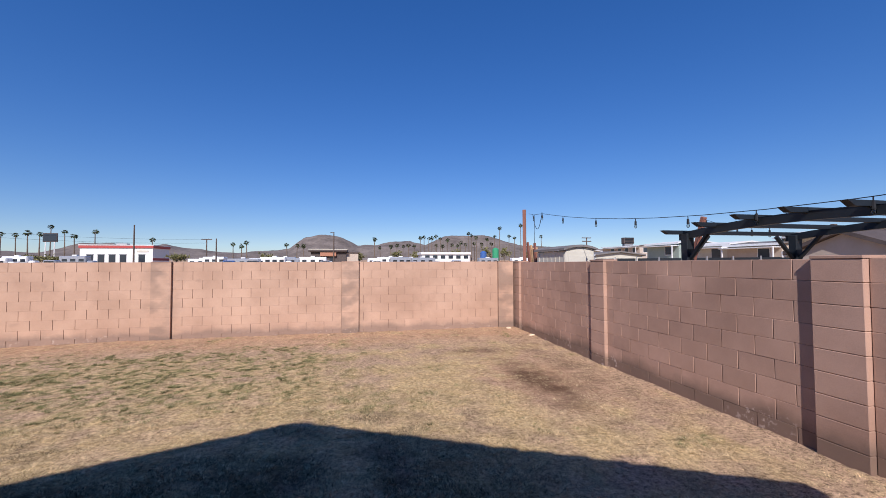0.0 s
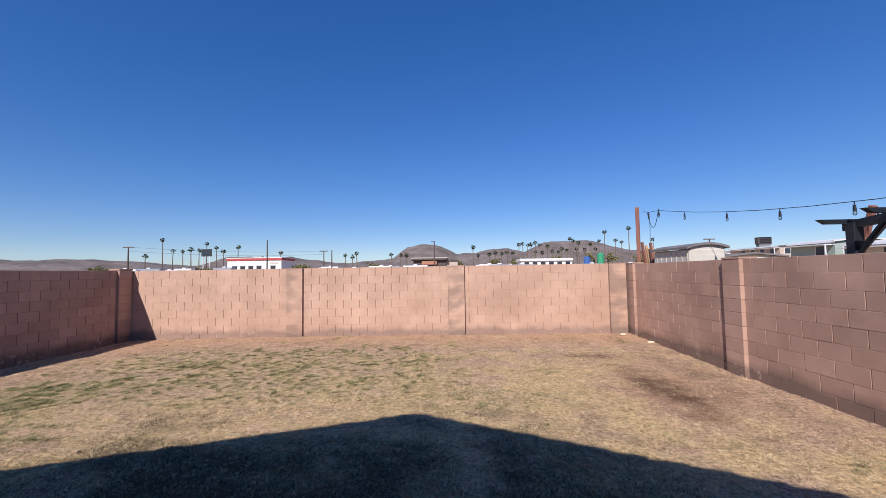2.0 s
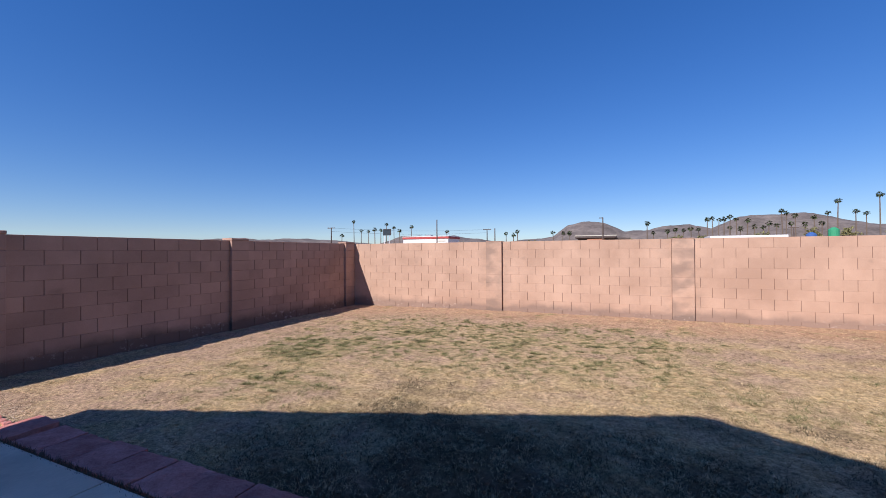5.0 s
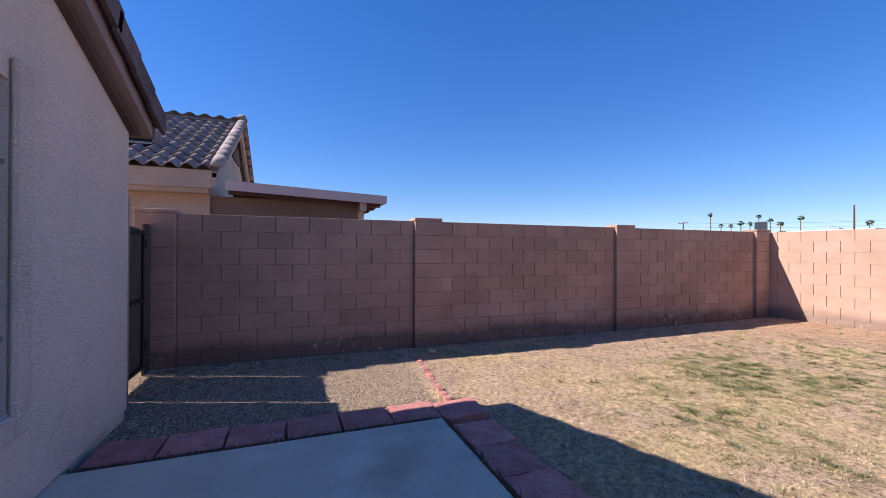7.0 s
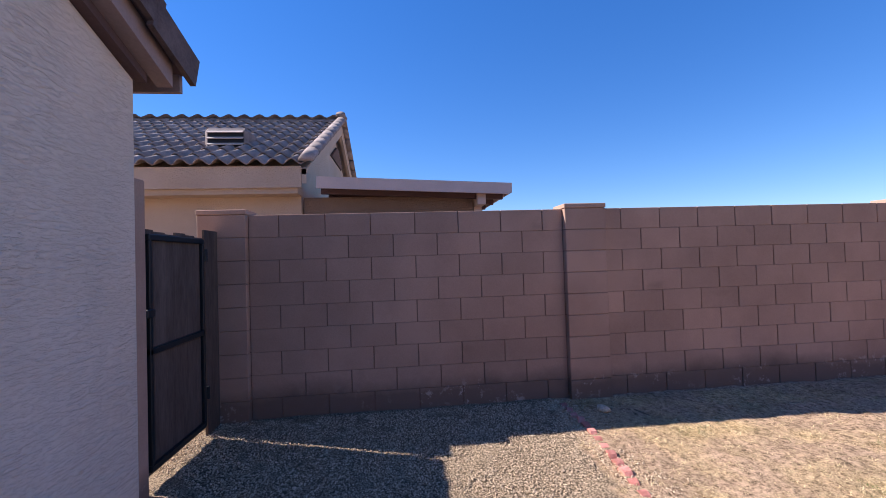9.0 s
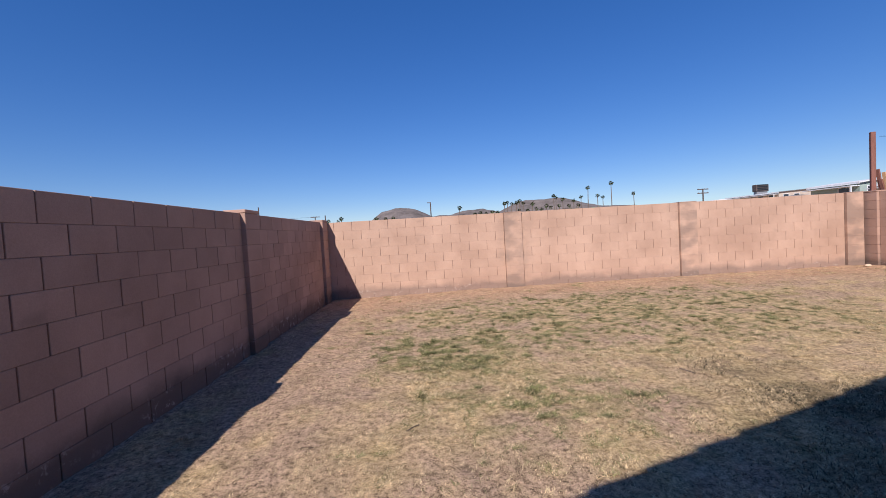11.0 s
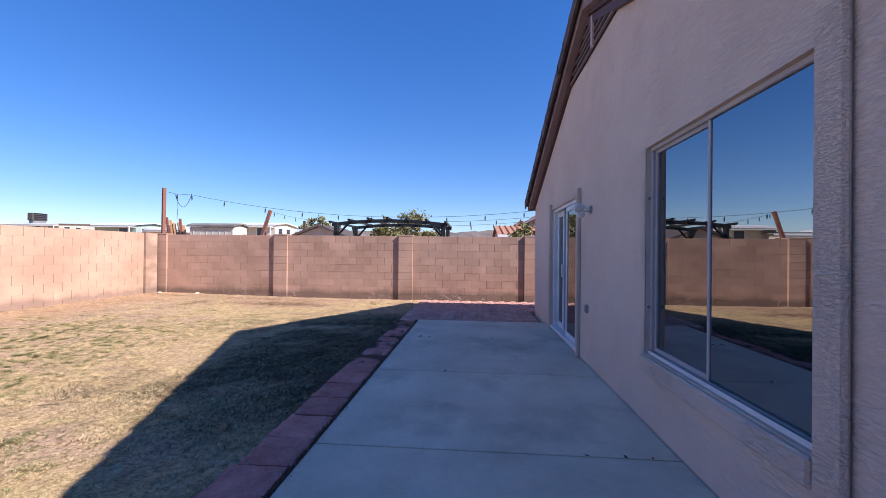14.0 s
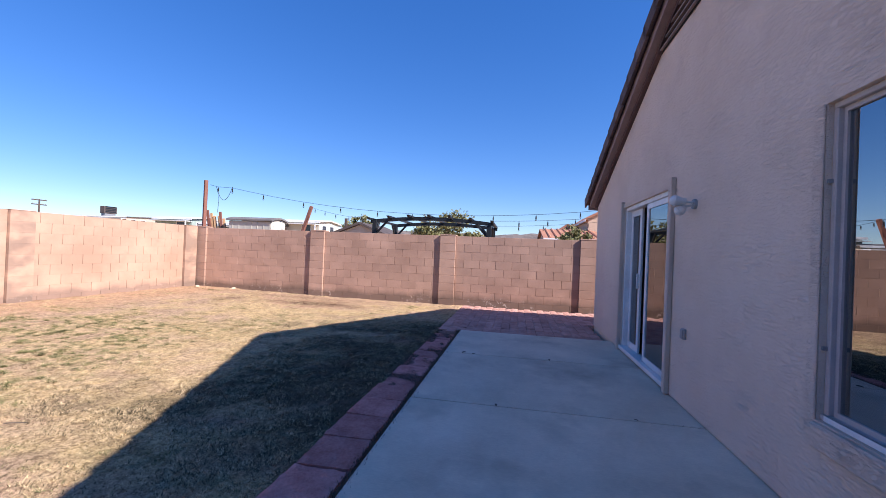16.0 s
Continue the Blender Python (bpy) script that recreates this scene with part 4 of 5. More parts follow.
# flat patio cover
part("patio_roof", bx(-6.0, -1.50, 0.06, 2.54, 2.42, 2.47, m=pose(0, 0, -0.005, -2.6)), M_FASCIA, nb, "nearly flat patio cover")
part("patio_fascia", bx(-1.50, -1.47, 0.04, 2.56, 2.34, 2.49, m=pose(0, 0, -0.005, -2.6)), M_FASCIA, nb, "pale patio cover fascia")
part("patio_fascia", bx(-6.0, -1.47, 2.56, 2.59, 2.36, 2.49, m=pose(0, 0, -0.005, -2.6)), M_FASCIA, nb)
for k in range(8):
    part("rafter", bx(-5.8 + 0.58 * k, -5.74 + 0.58 * k, 0.06, 2.52, 2.30, 2.42, m=pose(0, 0, -0.005, -2.6)), M_TRIM, nb)
part("patio_beam", bx(-6.0, -1.58, 2.25, 2.36, 2.10, 2.30), M_FASCIA, nb)
for x in (-1.93, -5.8):
    part("patio_post", bx(x - 0.05, x + 0.05, 2.25, 2.36, -0.2, 2.10), M_FASCIA, nb)
# the wall's dark brown includes the shade below the cover
part("patio_wall", bx(-1.98, -1.88, -0.1, 2.24, -0.2, 2.27), M_PATIO_SHADE, nb, "brown stucco screen wall under the patio cover, coloured darker for its shade")
nb.location = (-5.10, -3.86, -0.02)


# ---- behind the right wall: pergola, lights, shed, posts ----
pergola = thing("pergola", (14.0, 3.8, 0), "black steel pergola with arched beams and slats", "pergola")
PX0, PX1, PY0, PY1 = 13.05, 15.0, 2.25, 5.43


def arch_z(y):
    u = (y - (PY0 + PY1) / 2) / ((PY1 - PY0) / 2)
    return 2.135 + 0.10 * (1 - u * u)


for x in (PX0, PX1):
    for y in (PY0, PY1):
        post = part("post", bx(x - 0.06, x + 0.06, y - 0.06, y + 0.06, 0, 2.16, bevel=0.008), M_BLACK, pergola)
        part("foot", bx(x - 0.1, x + 0.1, y - 0.1, y + 0.1, 0, 0.02), M_BLACK, post)
        s = 1 if y == PY0 else -1
        bm = bmesh.new()
        rod(bm, (x, y + s * 0.03, 1.78), (x, y + s * 0.36, 2.15), 0.032, 0.032, 6)
        part("brace", bm, M_BLACK, pergola)
        bm = bmesh.new()
        t = 1 if x == PX0 else -1
        rod(bm, (x + t * 0.03, y, 1.78), (x + t * 0.36, y, 2.13), 0.032, 0.032, 6)
        part("brace", bm, M_BLACK, pergola)
    bm = bmesh.new()
    ys = np.linspace(PY0 - 0.12, PY1 + 0.12, 19)
    prism(bm, [(y, arch_z(y) - 0.05) for y in ys] + [(y, arch_z(y) + 0.05) for y in ys[::-1]], "x", x - 0.03, x + 0.03)
    part("arched_beam", bm, M_BLACK, pergola)
for y in np.linspace(PY0 - 0.08, PY1 + 0.08, 7):
    z = arch_z(y) + 0.055
    bm = bmesh.new()
    prism(bm, [(PX0 - 0.36, z + 0.03), (PX0 - 0.27, z - 0.025), (PX1 + 0.27, z - 0.025), (PX1 + 0.36, z + 0.03)], "y", y - 0.035, y + 0.035)
    part("slat", bm, M_BLACK, pergola)


def string_lights(name, pts, bulbs, label):
    """A black cable through some points with bulbs hung at the given shares of its length."""
    st = thing(name, pts[0], label, "string lights", group="garden string lights")
    pts = [Vector(p) for p in pts]
    part("cable", tube(bmesh.new(), pts, 0.005, 5), M_CABLE, st)
    lens = [(b - a).length for a, b in zip(pts[:-1], pts[1:])]
    for u in bulbs:
        d = u * sum(lens)
        for a, b, l in zip(pts[:-1], pts[1:], lens):
            if d <= l:
                p = a.lerp(b, d / l)
                break
            d -= l
        bm = bmesh.new()
        rod(bm, p, p - Vector((0, 0, 0.05)), 0.006, 0.006, 5), rod(bm, p - Vector((0, 0, 0.04)), p - Vector((0, 0, 0.115)), 0.015, 0.019, 8)
        soc = part("socket", bm, M_CABLE, st)
        bm = bmesh.new()
        bmesh.ops.create_uvsphere(bm, u_segments=8, v_segments=6, radius=0.022, matrix=Matrix.Translation(p - Vector((0, 0, 0.138))) @ Matrix.Diagonal((1, 1, 1.35, 1)))
        part("bulb", bm, M_BULB, soc, "clear glass bulb", True)
    return st


def sag(y):
    return 2.34 + 0.0150 * (y - 3.3) ** 2


ys = [10.55, 10.2, 9.9] + list(np.linspace(9.4, -3.5, 16))
string_lights("string_lights", [(12.98, 10.66, 3.08), (12.98, 10.4, 3.02)] + [(12.99, y, sag(y)) for y in ys[2:]],
              [0.02] + [(10.66 - y) / 14.25 for y in (9.9, 8.85, 7.55, 6.4, 5.3, 4.3, 3.2, 2.1, 1.0, -0.1, -1.2)], "black cable string lights with clear bulbs over the yard")
string_lights("string_lights", [(17.95, 10.05, 2.98)] + [(17.95 - 2.95 * u, 10.05 - 4.7 * u, 2.98 - 0.68 * u - 0.5 * u * (1 - u)) for u in np.linspace(0.1, 1, 8)],
              [0.06, 0.2, 0.34, 0.5, 0.65, 0.8], "black cable string lights from leaning post to pergola")
string_lights("string_lights", [(13.05 + 3.0 * u, 2.2 - 6.0 * u, 2.22 + 0.85 * u - 0.5 * u * (1 - u)) for u in np.linspace(0, 1, 9)],
              [0.12, 0.25, 0.38, 0.5, 0.62, 0.75], "black cable string lights strung from the pergola")
string_lights("string_lights", [(15.0 + 3.0 * u, 2.2 - 6.0 * u, 2.22 + 0.85 * u - 0.5 * u * (1 - u)) for u in np.linspace(0, 1, 9)],
              [0.12, 0.25, 0.38, 0.5, 0.62, 0.75], "black cable string lights strung from the pergola")
loop = [(12.98, 10.45 - 0.55 * u, 3.03 - 1.35 * u * (1 - u) * 1.2) for u in np.linspace(0, 1, 10)]
slack = part("slack_cable", tube(bmesh.new(), loop + [(12.98, 9.9, sag(9.9))], 0.007, 5), M_CABLE)
part("plug_end", tube(bmesh.new(), [(12.98, 10.36, 3.02), (12.985, 10.35, 2.6), (12.98, 10.37, 2.25)], 0.006, 5), M_CABLE, slack)
tagged(slack, "slack loop of black cable hanging at the red post", "cable")


def wood_post(base, top, half, label, material=M_POST):
    a, b = Vector(base), Vector(top)
    m = Matrix.Translation(a) @ (b - a).to_track_quat("Z", "Y").to_matrix().to_4x4()
    ob = part("wooden_post", bx(-half, half, -half, half, 0, (b - a).length, bevel=0.008, m=m), material)
    return tagged(ob, label, "post")


wood_post((12.86, 10.72, 0), (12.84, 10.68, 3.19), 0.045, "red-stained square wooden post beside the wall")
wood_post((17.95, 11.05, 0), (17.95, 10.03, 3.03), 0.06, "red-stained wooden post leaning over")
wood_post((25.0, 11.6, 0), (25.0, 11.6, 3.1), 0.07, "dark upright timber post by the gabled shed", M_POLE)
rnd = random.Random(8)
for k in range(8):
    x0, y0 = 12.92 + 0.05 * (k % 3), 10.55 - 0.05 * k
    a, b = Vector((x0 + 0.05, y0 - 0.18 - 0.02 * k, 0.0)), Vector((x0, y0 + 0.16 - 0.02 * k + rnd.uniform(-0.1, 0.1), 2.0 + rnd.uniform(0.0, 0.32)))
    m = Matrix.Translation(a) @ (b - a).to_track_quat("Z", "Y").to_matrix().to_4x4()
    tagged(part("lumber_plank", bx(-0.02, 0.02, -0.035, 0.035, 0, (b - a).length, bevel=0.003, m=m), M_WOOD if k % 3 else M_POST), "raw lumber plank leaning upright beside the post", "plank", "leaning planks")

shed = thing("garden_shed", (13.2, 9.25, 0), "small cream resin shed with arched grey roof", "shed")
part("wall", bx(12.86, 13.55, 8.55, 9.95, 0, 2.02, bevel=0.02), M_CREAM, shed)
for k in range(7):
    part("panel_rib", bx(12.85, 12.86, 8.60 + 0.2 * k, 8.62 + 0.2 * k, 0.05, 1.98), M_CREAM, shed)
bm = bmesh.new()
arc = [(12.80 + 0.81 * u, 2.02 + 0.08 * (1 - (2 * u - 1) ** 2)) for u in np.linspace(0, 1, 9)]
prism(bm, [(x, z + 0.045) for x, z in arc] + [(x, z) for x, z in arc[::-1]], "y", 8.50, 10.0)
part("roof", bm, M_ROOFGREY, shed, "arched grey shed roof")
bm = bmesh.new()
prism(bm, [(x, z) for x, z in arc if 12.86 < x < 13.55] + [(13.54, 2.0), (12.87, 2.0)], "y", 8.56, 8.58)
part("gable_panel", bm, M_CREAM, shed)
shed.location = (13.14, 9.14, 0)
part("door", bx(12.92, 13.49, 8.535, 8.55, 0.05, 1.9, bevel=0.006), M_CREAM, shed)


def gabled(name, x0, x1, y0, y1, wall_z, rise, axis, wall_m, roof_m, label, windows=(), over=0.25, at=None):
    """A low gabled building; its ridge runs along the given axis. windows: (side, along, z0, w, h)."""
    h = thing(name, ((x0 + x1) / 2, (y0 + y1) / 2, 0), label, "house" if name != "shed_building" else "shed")
    bm = bmesh.new()
    if axis == "x":
        prism(bm, [(y0, -0.1), (y1, -0.1), (y1, wall_z), ((y0 + y1) / 2, wall_z + rise), (y0, wall_z)], "x", x0, x1)
    else:
        prism(bm, [(x0, -0.1), (x1, -0.1), (x1, wall_z), ((x0 + x1) / 2, wall_z + rise), (x0, wall_z)], "y", y0, y1)
    part("wall", bm, wall_m, h)
    a, b = ((y0, y1) if axis == "x" else (x0, x1))
    c0, c1 = ((x0, x1) if axis == "x" else (y0, y1))
    mid, k = (a + b) / 2, rise / ((b - a) / 2)
    for s in (-1, 1):
        e = mid + s * ((b - a) / 2 + over)
        bm = bmesh.new()
        ze = wall_z - over * k
        prism(bm, [(mid, wall_z + rise + 0.02), (e, ze + 0.02), (e, ze + 0.14), (mid, wall_z + rise + 0.14)], axis, c0 - over, c1 + over)
        roof = part("roof", bm, roof_m, h)
        part("eave_board", bx(*((c0 - over, c1 + over, *sorted((e, e + s * 0.03))) if axis == "x" else (*sorted((e, e + s * 0.03)), c0 - over, c1 + over)), ze - 0.06, ze + 0.13), M_WHITE, roof)
    for side, along, z0, w, hh in windows:
        if side == "x0":
            win_box, frm = (x0 - 0.03, x0 - 0.005, along, along + w, z0, z0 + hh), (x0 - 0.02, x0, along - 0.08, along + w + 0.08, z0 - 0.08, z0 + hh + 0.08)
        else:
            win_box, frm = (along, along + w, y0 - 0.03, y0 - 0.005, z0, z0 + hh), (along - 0.08, along + w + 0.08, y0 - 0.02, y0, z0 - 0.08, z0 + hh + 0.08)
        f = part("window", bx(*frm), M_WHITE, h, "white-framed window")
        part("pane", bx(*win_box), M_DARKGLASS, f)
    return h


gabled("shed_building", 22.5, 26.5, 8.3, 11.1, 2.05, 0.55, "x", M_TAN, M_ROOFDARK, "tan gabled outbuilding with dark shingle roof", over=0.2)


def polar(az, r):
    """A place at a bearing from due ahead of the patio door, clockwise, and a distance."""
    return 8.2 + r * math.sin(radians(az)), 0.46 + r * math.cos(radians(az))


homes = [  # bearing, distance, length along x, depth along y, wall height, rise, wall, roof
    (33.5, 42, 4.6, 6, 2.3, 0.3, M_CREAM, M_ROOFGREY), (38.3, 95, 10.0, 12, 4.2, 0.8, M_TAN, M_ROOFGREY),
    (42.6, 56, 4.8, 5, 3.5, 0.7, M_SAGE, M_ROOFWHITE), (47.3, 50, 4.6, 5, 3.1, 0.6, M_CREAM, M_ROOFWHITE),
    (51.6, 47, 4.8, 5, 3.0, 0.55, M_TAN, M_ROOFGREY), (56.6, 46, 5.0, 5, 3.7, 0.75, M_CREAM, M_ROOFWHITE),
    (61.0, 55, 5.0, 5, 3.4, 0.6, M_TAN, M_ROOFWHITE), (65.5, 50, 5.0, 5, 3.3, 0.6, M_CREAM, M_ROOFGREY), (29.5, 70, 5.0, 10, 3.0, 0.5, M_CREAM, M_ROOFWHITE)]
for k, (az, r, lx, ly, wz, rise, wm, rm) in enumerate(homes):
    x, y = polar(az, r)
    wz, rise = wz + 0.35 * (rise - 0.25) if k else wz, 0.25
    wins = [("x0", y - ly / 2 + 1.0 + 2.3 * j, wz - 1.25, 1.0, 0.9) for j in range(int((ly - 1.5) / 2.3))] + [("y0", x - lx / 2 + 0.8 + 1.9 * j, wz - 1.25, 0.9, 0.9) for j in range(2)]
    hm = gabled("mobile_home", x - lx / 2, x + lx / 2, y - ly / 2, y + ly / 2, wz, rise, "y", wm, rm,
                {0: "cream park home with grey roof"}.get(k, "pale park home with low gabled roof and white windows"), wins)
    hm["group"] = "park homes beyond the wall"
    part("carport_post", bx(x - lx / 2 - 0.9, x - lx / 2 - 0.8, y - ly / 2, y - ly / 2 + 0.1, 0, wz - 0.3), M_WHITE, hm)
    part("carport_roof", bx(x - lx / 2 - 1.0, x - lx / 2, y - ly / 2, y + ly / 2, wz - 0.3, wz - 0.22), M_WHITE, hm)
ax, ay = polar(36.8, 94)
ac = thing("rooftop_cooler", (ax, ay, 4.4), "grey evaporative cooler on a park home roof", "cooler")
part("housing", bx(ax - 1.2, ax + 1.2, ay - 0.5, ay + 0.5, 5.1, 6.4, bevel=0.05), M_ROOFDARK, ac)
for j in range(4):
    part("louvre", bx(ax - 1.0, ax + 1.0, ay - 0.52, ay - 0.5, 5.3 + 0.3 * j, 5.5 + 0.3 * j), M_BLACK, ac)
part("stand", bx(ax - 1.0, ax + 1.0, ay - 0.4, ay + 0.4, 4.4, 5.1), M_GREY, ac)
fence = thing("mesh_fence", (*polar(44, 27), 0), "dark mesh-covered chain fence with steel posts", "fence")
prev = None
for az in np.linspace(33, 58, 11):
    p = Vector((*polar(az, 27), 0))
    part("post", rod(bmesh.new(), p, p + Vector((0, 0, 2.1)), 0.035, 0.035, 6), M_GREY, fence)
    if prev is not None:
        d = (p - prev).normalized() * 0.06
        bm = bmesh.new()
        n = Vector((-d.y, d.x, 0)).normalized() * 0.01
        vs = [bm.verts.new(q) for q in (prev + d - n, p - d - n, p - d + n, prev + d + n)]
        f = bm.faces.new(vs)
        out = bmesh.ops.extrude_face_region(bm, geom=[f])
        for g in out["geom"]:
            if isinstance(g, bmesh.types.BMVert):
                g.co.z = 2.02
        for v in vs:
            v.co.z = 0.05
        bmesh.ops.recalc_face_normals(bm, faces=bm.faces[:])
        part("mesh_panel", bm, M_BLACK, fence)
    prev = p

# tiled houses and a bush beyond the right wall
def tiled_house(x0, x1, y0, y1, wz, rise, axis, label):
    h = gabled("tiled_house", x0, x1, y0, y1, wz, rise, axis, M_TANSHADE, M_REDTILE, label, [("x0", y0 + 1.2, wz - 1.6, 1.2, 1.1)])
    a, b = ((y0, y1) if axis == "x" else (x0, x1))
    c0, c1 = ((x0, x1) if axis == "x" else (y0, y1))
    mid, k = (a + b) / 2, rise / ((b - a) / 2)
    for s in (-1, 1):
        n = int((c1 - c0) / 0.45)
        bm = bmesh.new()
        for i in range(n):
            c = c0 + (i + 0.5) * (c1 - c0) / n
            p = (c, mid, wz + rise + 0.15) if axis == "x" else (mid, c, wz + rise + 0.15)
            e = mid + s * ((b - a) / 2 + 0.25)
            q = (c, e, wz - 0.25 * k + 0.15) if axis == "x" else (e, c, wz - 0.25 * k + 0.15)
            rod(bm, p, q, 0.09, 0.09, 6)
        ob = part("tile_rows", bm, M_REDTILE, h, "ribbed terracotta tile rows")
        ob["kind"] = "stuff"
    return h


tiled_house(33.0, 44.0, -4.6, -0.6, 2.6, 0.95, "y", "low tan house with terracotta tile roof")
tiled_house(46.0, 58.0, -5.2, -2.0, 3.3, 1.3, "x", "tan house with terracotta gable roof")
tiled_house(38.0, 50.0, -10.5, -4.3, 4.6, 1.7, "x", "two-storey tan house with tiled gable roof")


def leafy(name, x, y, z0, h, spread, n, label, seed, trunk=True, size=0.12):
    """A tapered trunk with limbs and a loose crown of many small leaves in clumps."""
    t = thing(name, (x, y, 0), label, "tree" if trunk else "bush")
    r = random.Random(seed)
    bm = bmesh.new()
    rod(bm, (x, y, 0), (x, y, z0 + 0.2), 0.14, 0.09, 8)
    tips = []
    for k in range(9):
        a = k * 2.4
        tip = Vector((x + math.cos(a) * spread * r.uniform(0.3, 0.8), y + math.sin(a) * spread * r.uniform(0.3, 0.8), z0 + (h - z0) * r.uniform(0.35, 0.9)))
        mid = Vector((x, y, z0)).lerp(tip, 0.5) + Vector((0, 0, 0.2))
        rod(bm, (x, y, z0), mid, 0.07, 0.045, 6), rod(bm, mid, tip, 0.045, 0.015, 5)
        tips.append(tip)
    part("trunk", bm, M_BARK, t)
    vs, fs = [], []
    clumps = [(tip + Vector((r.gauss(0, spread * 0.28), r.gauss(0, spread * 0.28), r.gauss(0, (h - z0) * 0.14))), r.uniform(0.25, 0.55) * spread * 0.5) for tip in tips for _ in range(7)]
    for k in range(n):
        c, rad = r.choice(clumps)
        d = Vector((r.gauss(0, 1), r.gauss(0, 1), r.gauss(0, 0.8))) * rad * 0.55
        p = c + d
        if p.z < z0 * 0.6:
            continue
        u, v = Vector((r.uniform(-1, 1), r.uniform(-1, 1), r.uniform(-1, 1))).normalized() * size, Vector((r.uniform(-1, 1), r.uniform(-1, 1), r.uniform(-1, 1))).normalized() * size * 0.6
        b = len(vs)
        vs += [tuple(p - u), tuple(p + v), tuple(p + u), tuple(p - v)]
        fs.append((b, b + 1, b + 2, b + 3))
    me = bpy.data.meshes.new("crown")
    me.from_pydata(vs, [], fs)
    me.materials.append(M_LEAF)
    c = new("crown", me)
    c.parent, c.matrix_parent_inverse = t, WORLD_AT[t.name].inverted()
    return t


leafy("tree", 32.0, 7.4, 1.4, 3.9, 2.1, 3200, "olive-green desert tree with airy crown", 4)
leafy("tree", 34.5, 5.4, 1.2, 2.9, 1.5, 3000, "low olive-green tree behind the pergola", 9)
leafy("bush", 24.0, -1.35, 0.8, 2.75, 0.95, 3000, "dense green garden bush above the wall", 12, False, 0.09)


# ---- the far distance ----
def out(s, d, e=0.0):
    """A place d metres straight out, s sideways per metre, e upwards per metre of distance."""
    return Vector((8.2 + s * d, 0.46 + d, 1.68 + e * d))


def palm(x, y, h, seed):
    r = random.Random(seed)
    t = thing("palm_tree", (x, y, 0), "tall slender fan palm far off against the sky", "palm tree", "distant palms")
    bend = r.uniform(-0.4, 0.4)
    bm = bmesh.new()
    pts = [Vector((x + bend * (k / 4) ** 2, y, h * k / 4)) for k in range(5)]
    for k in range(4):
        rod(bm, pts[k], pts[k + 1], 0.30 - 0.035 * k, 0.265 - 0.035 * k, 7)
    part("trunk", bm, M_BARK, t)
    bm = bmesh.new()
    top = pts[-1]
    for k in range(34):
        a, el = r.uniform(0, 6.283), r.uniform(-0.9, 1.25)
        L = r.uniform(1.1, 1.7) * (0.8 if el < -0.3 else 1.0)
        d = Vector((math.cos(a) * math.cos(el), math.sin(a) * math.cos(el), math.sin(el)))
        side = Vector((-math.sin(a), math.cos(a), 0)) * 0.34
        base, mid, tip = top + d * 0.3, top + d * L * 0.7, top + d * L + Vector((0, 0, -0.45))
        v = [bm.verts.new(q) for q in (base, mid + side, tip, mid - side)]
        bm.faces.new((v[0], v[1], v[2])), bm.faces.new((v[0], v[2], v[3]))
    part("crown", bm, M_FROND, t)
    return t


palms = [(-0.781, .040), (-0.735, .081), (-0.71, .0533), (-0.683, .051), (-0.662, .0562), (-0.642, .0538), (-0.623, .0693), (-0.597, .0593), (-0.579, .0504),
         (-0.542, .061), (-0.434, .0447), (-0.271, .0362), (-0.253, .0323), (-0.242, .0404), (-0.155, .0368), (-0.134, .0341), (-0.118, .0342), (0.046, .0516)]
for k, (s, e) in enumerate(palms):
    p = out(s, 190 + 13 * (k % 4), 0)
    palm(p.x, p.y, 1.68 + e * (190 + 13 * (k % 4)), k)
for k, (s, e) in enumerate([(0.159, .0551), (0.169, .0566), (0.179, .0538), (0.188, .0553), (0.198, .0596), (0.211, .054), (0.227, .0513), (0.285, .0674), (0.291, .0631),
                            (0.305, .0575), (0.334, .0534), (0.354, .0607), (0.367, .0825), (0.394, .061), (0.409, .0567), (0.427, .0904), (0.486, .0616),
                            (0.06, .030), (0.085, .033), (0.1, .036), (0.115, .034), (0.13, .037), (0.145, .035), (0.2, .037), (0.215, .035), (0.24, .038), (0.255, .036), (0.262, .044), (0.275, .039), (0.3, .042), (0.32, .04), (0.345, .041)]):
    d = 215 + 17 * (k % 3)
    p = out(s, d, 0)
    palm(p.x, p.y, 1.68 + e * d, 50 + k)


def pole(s, d, e, arms, label="wooden utility pole with crossarm far off"):
    p = out(s, d)
    top = 1.68 + e * d
    t = thing("utility_pole", (p.x, p.y, 0), label, "utility pole", "distant poles")
    part("shaft", rod(bmesh.new(), (p.x, p.y, 0), (p.x, p.y, top), 0.2, 0.13, 8), M_POLE, t)
    for k in range(arms):
        part("crossarm", bx(p.x - 1.3, p.x + 1.3, p.y - 0.09, p.y + 0.09, top - 0.25 - 0.9 * k, top - 0.05 - 0.9 * k), M_POLE, t)
        for j in (-1.1, -0.4, 0.4, 1.1):
            part("insulator", rod(bmesh.new(), (p.x + j, p.y, top - 0.05 - 0.9 * k), (p.x + j, p.y, top + 0.12 - 0.9 * k), 0.05, 0.04, 6), M_GREY, t)
    return Vector((p.x, p.y, top))


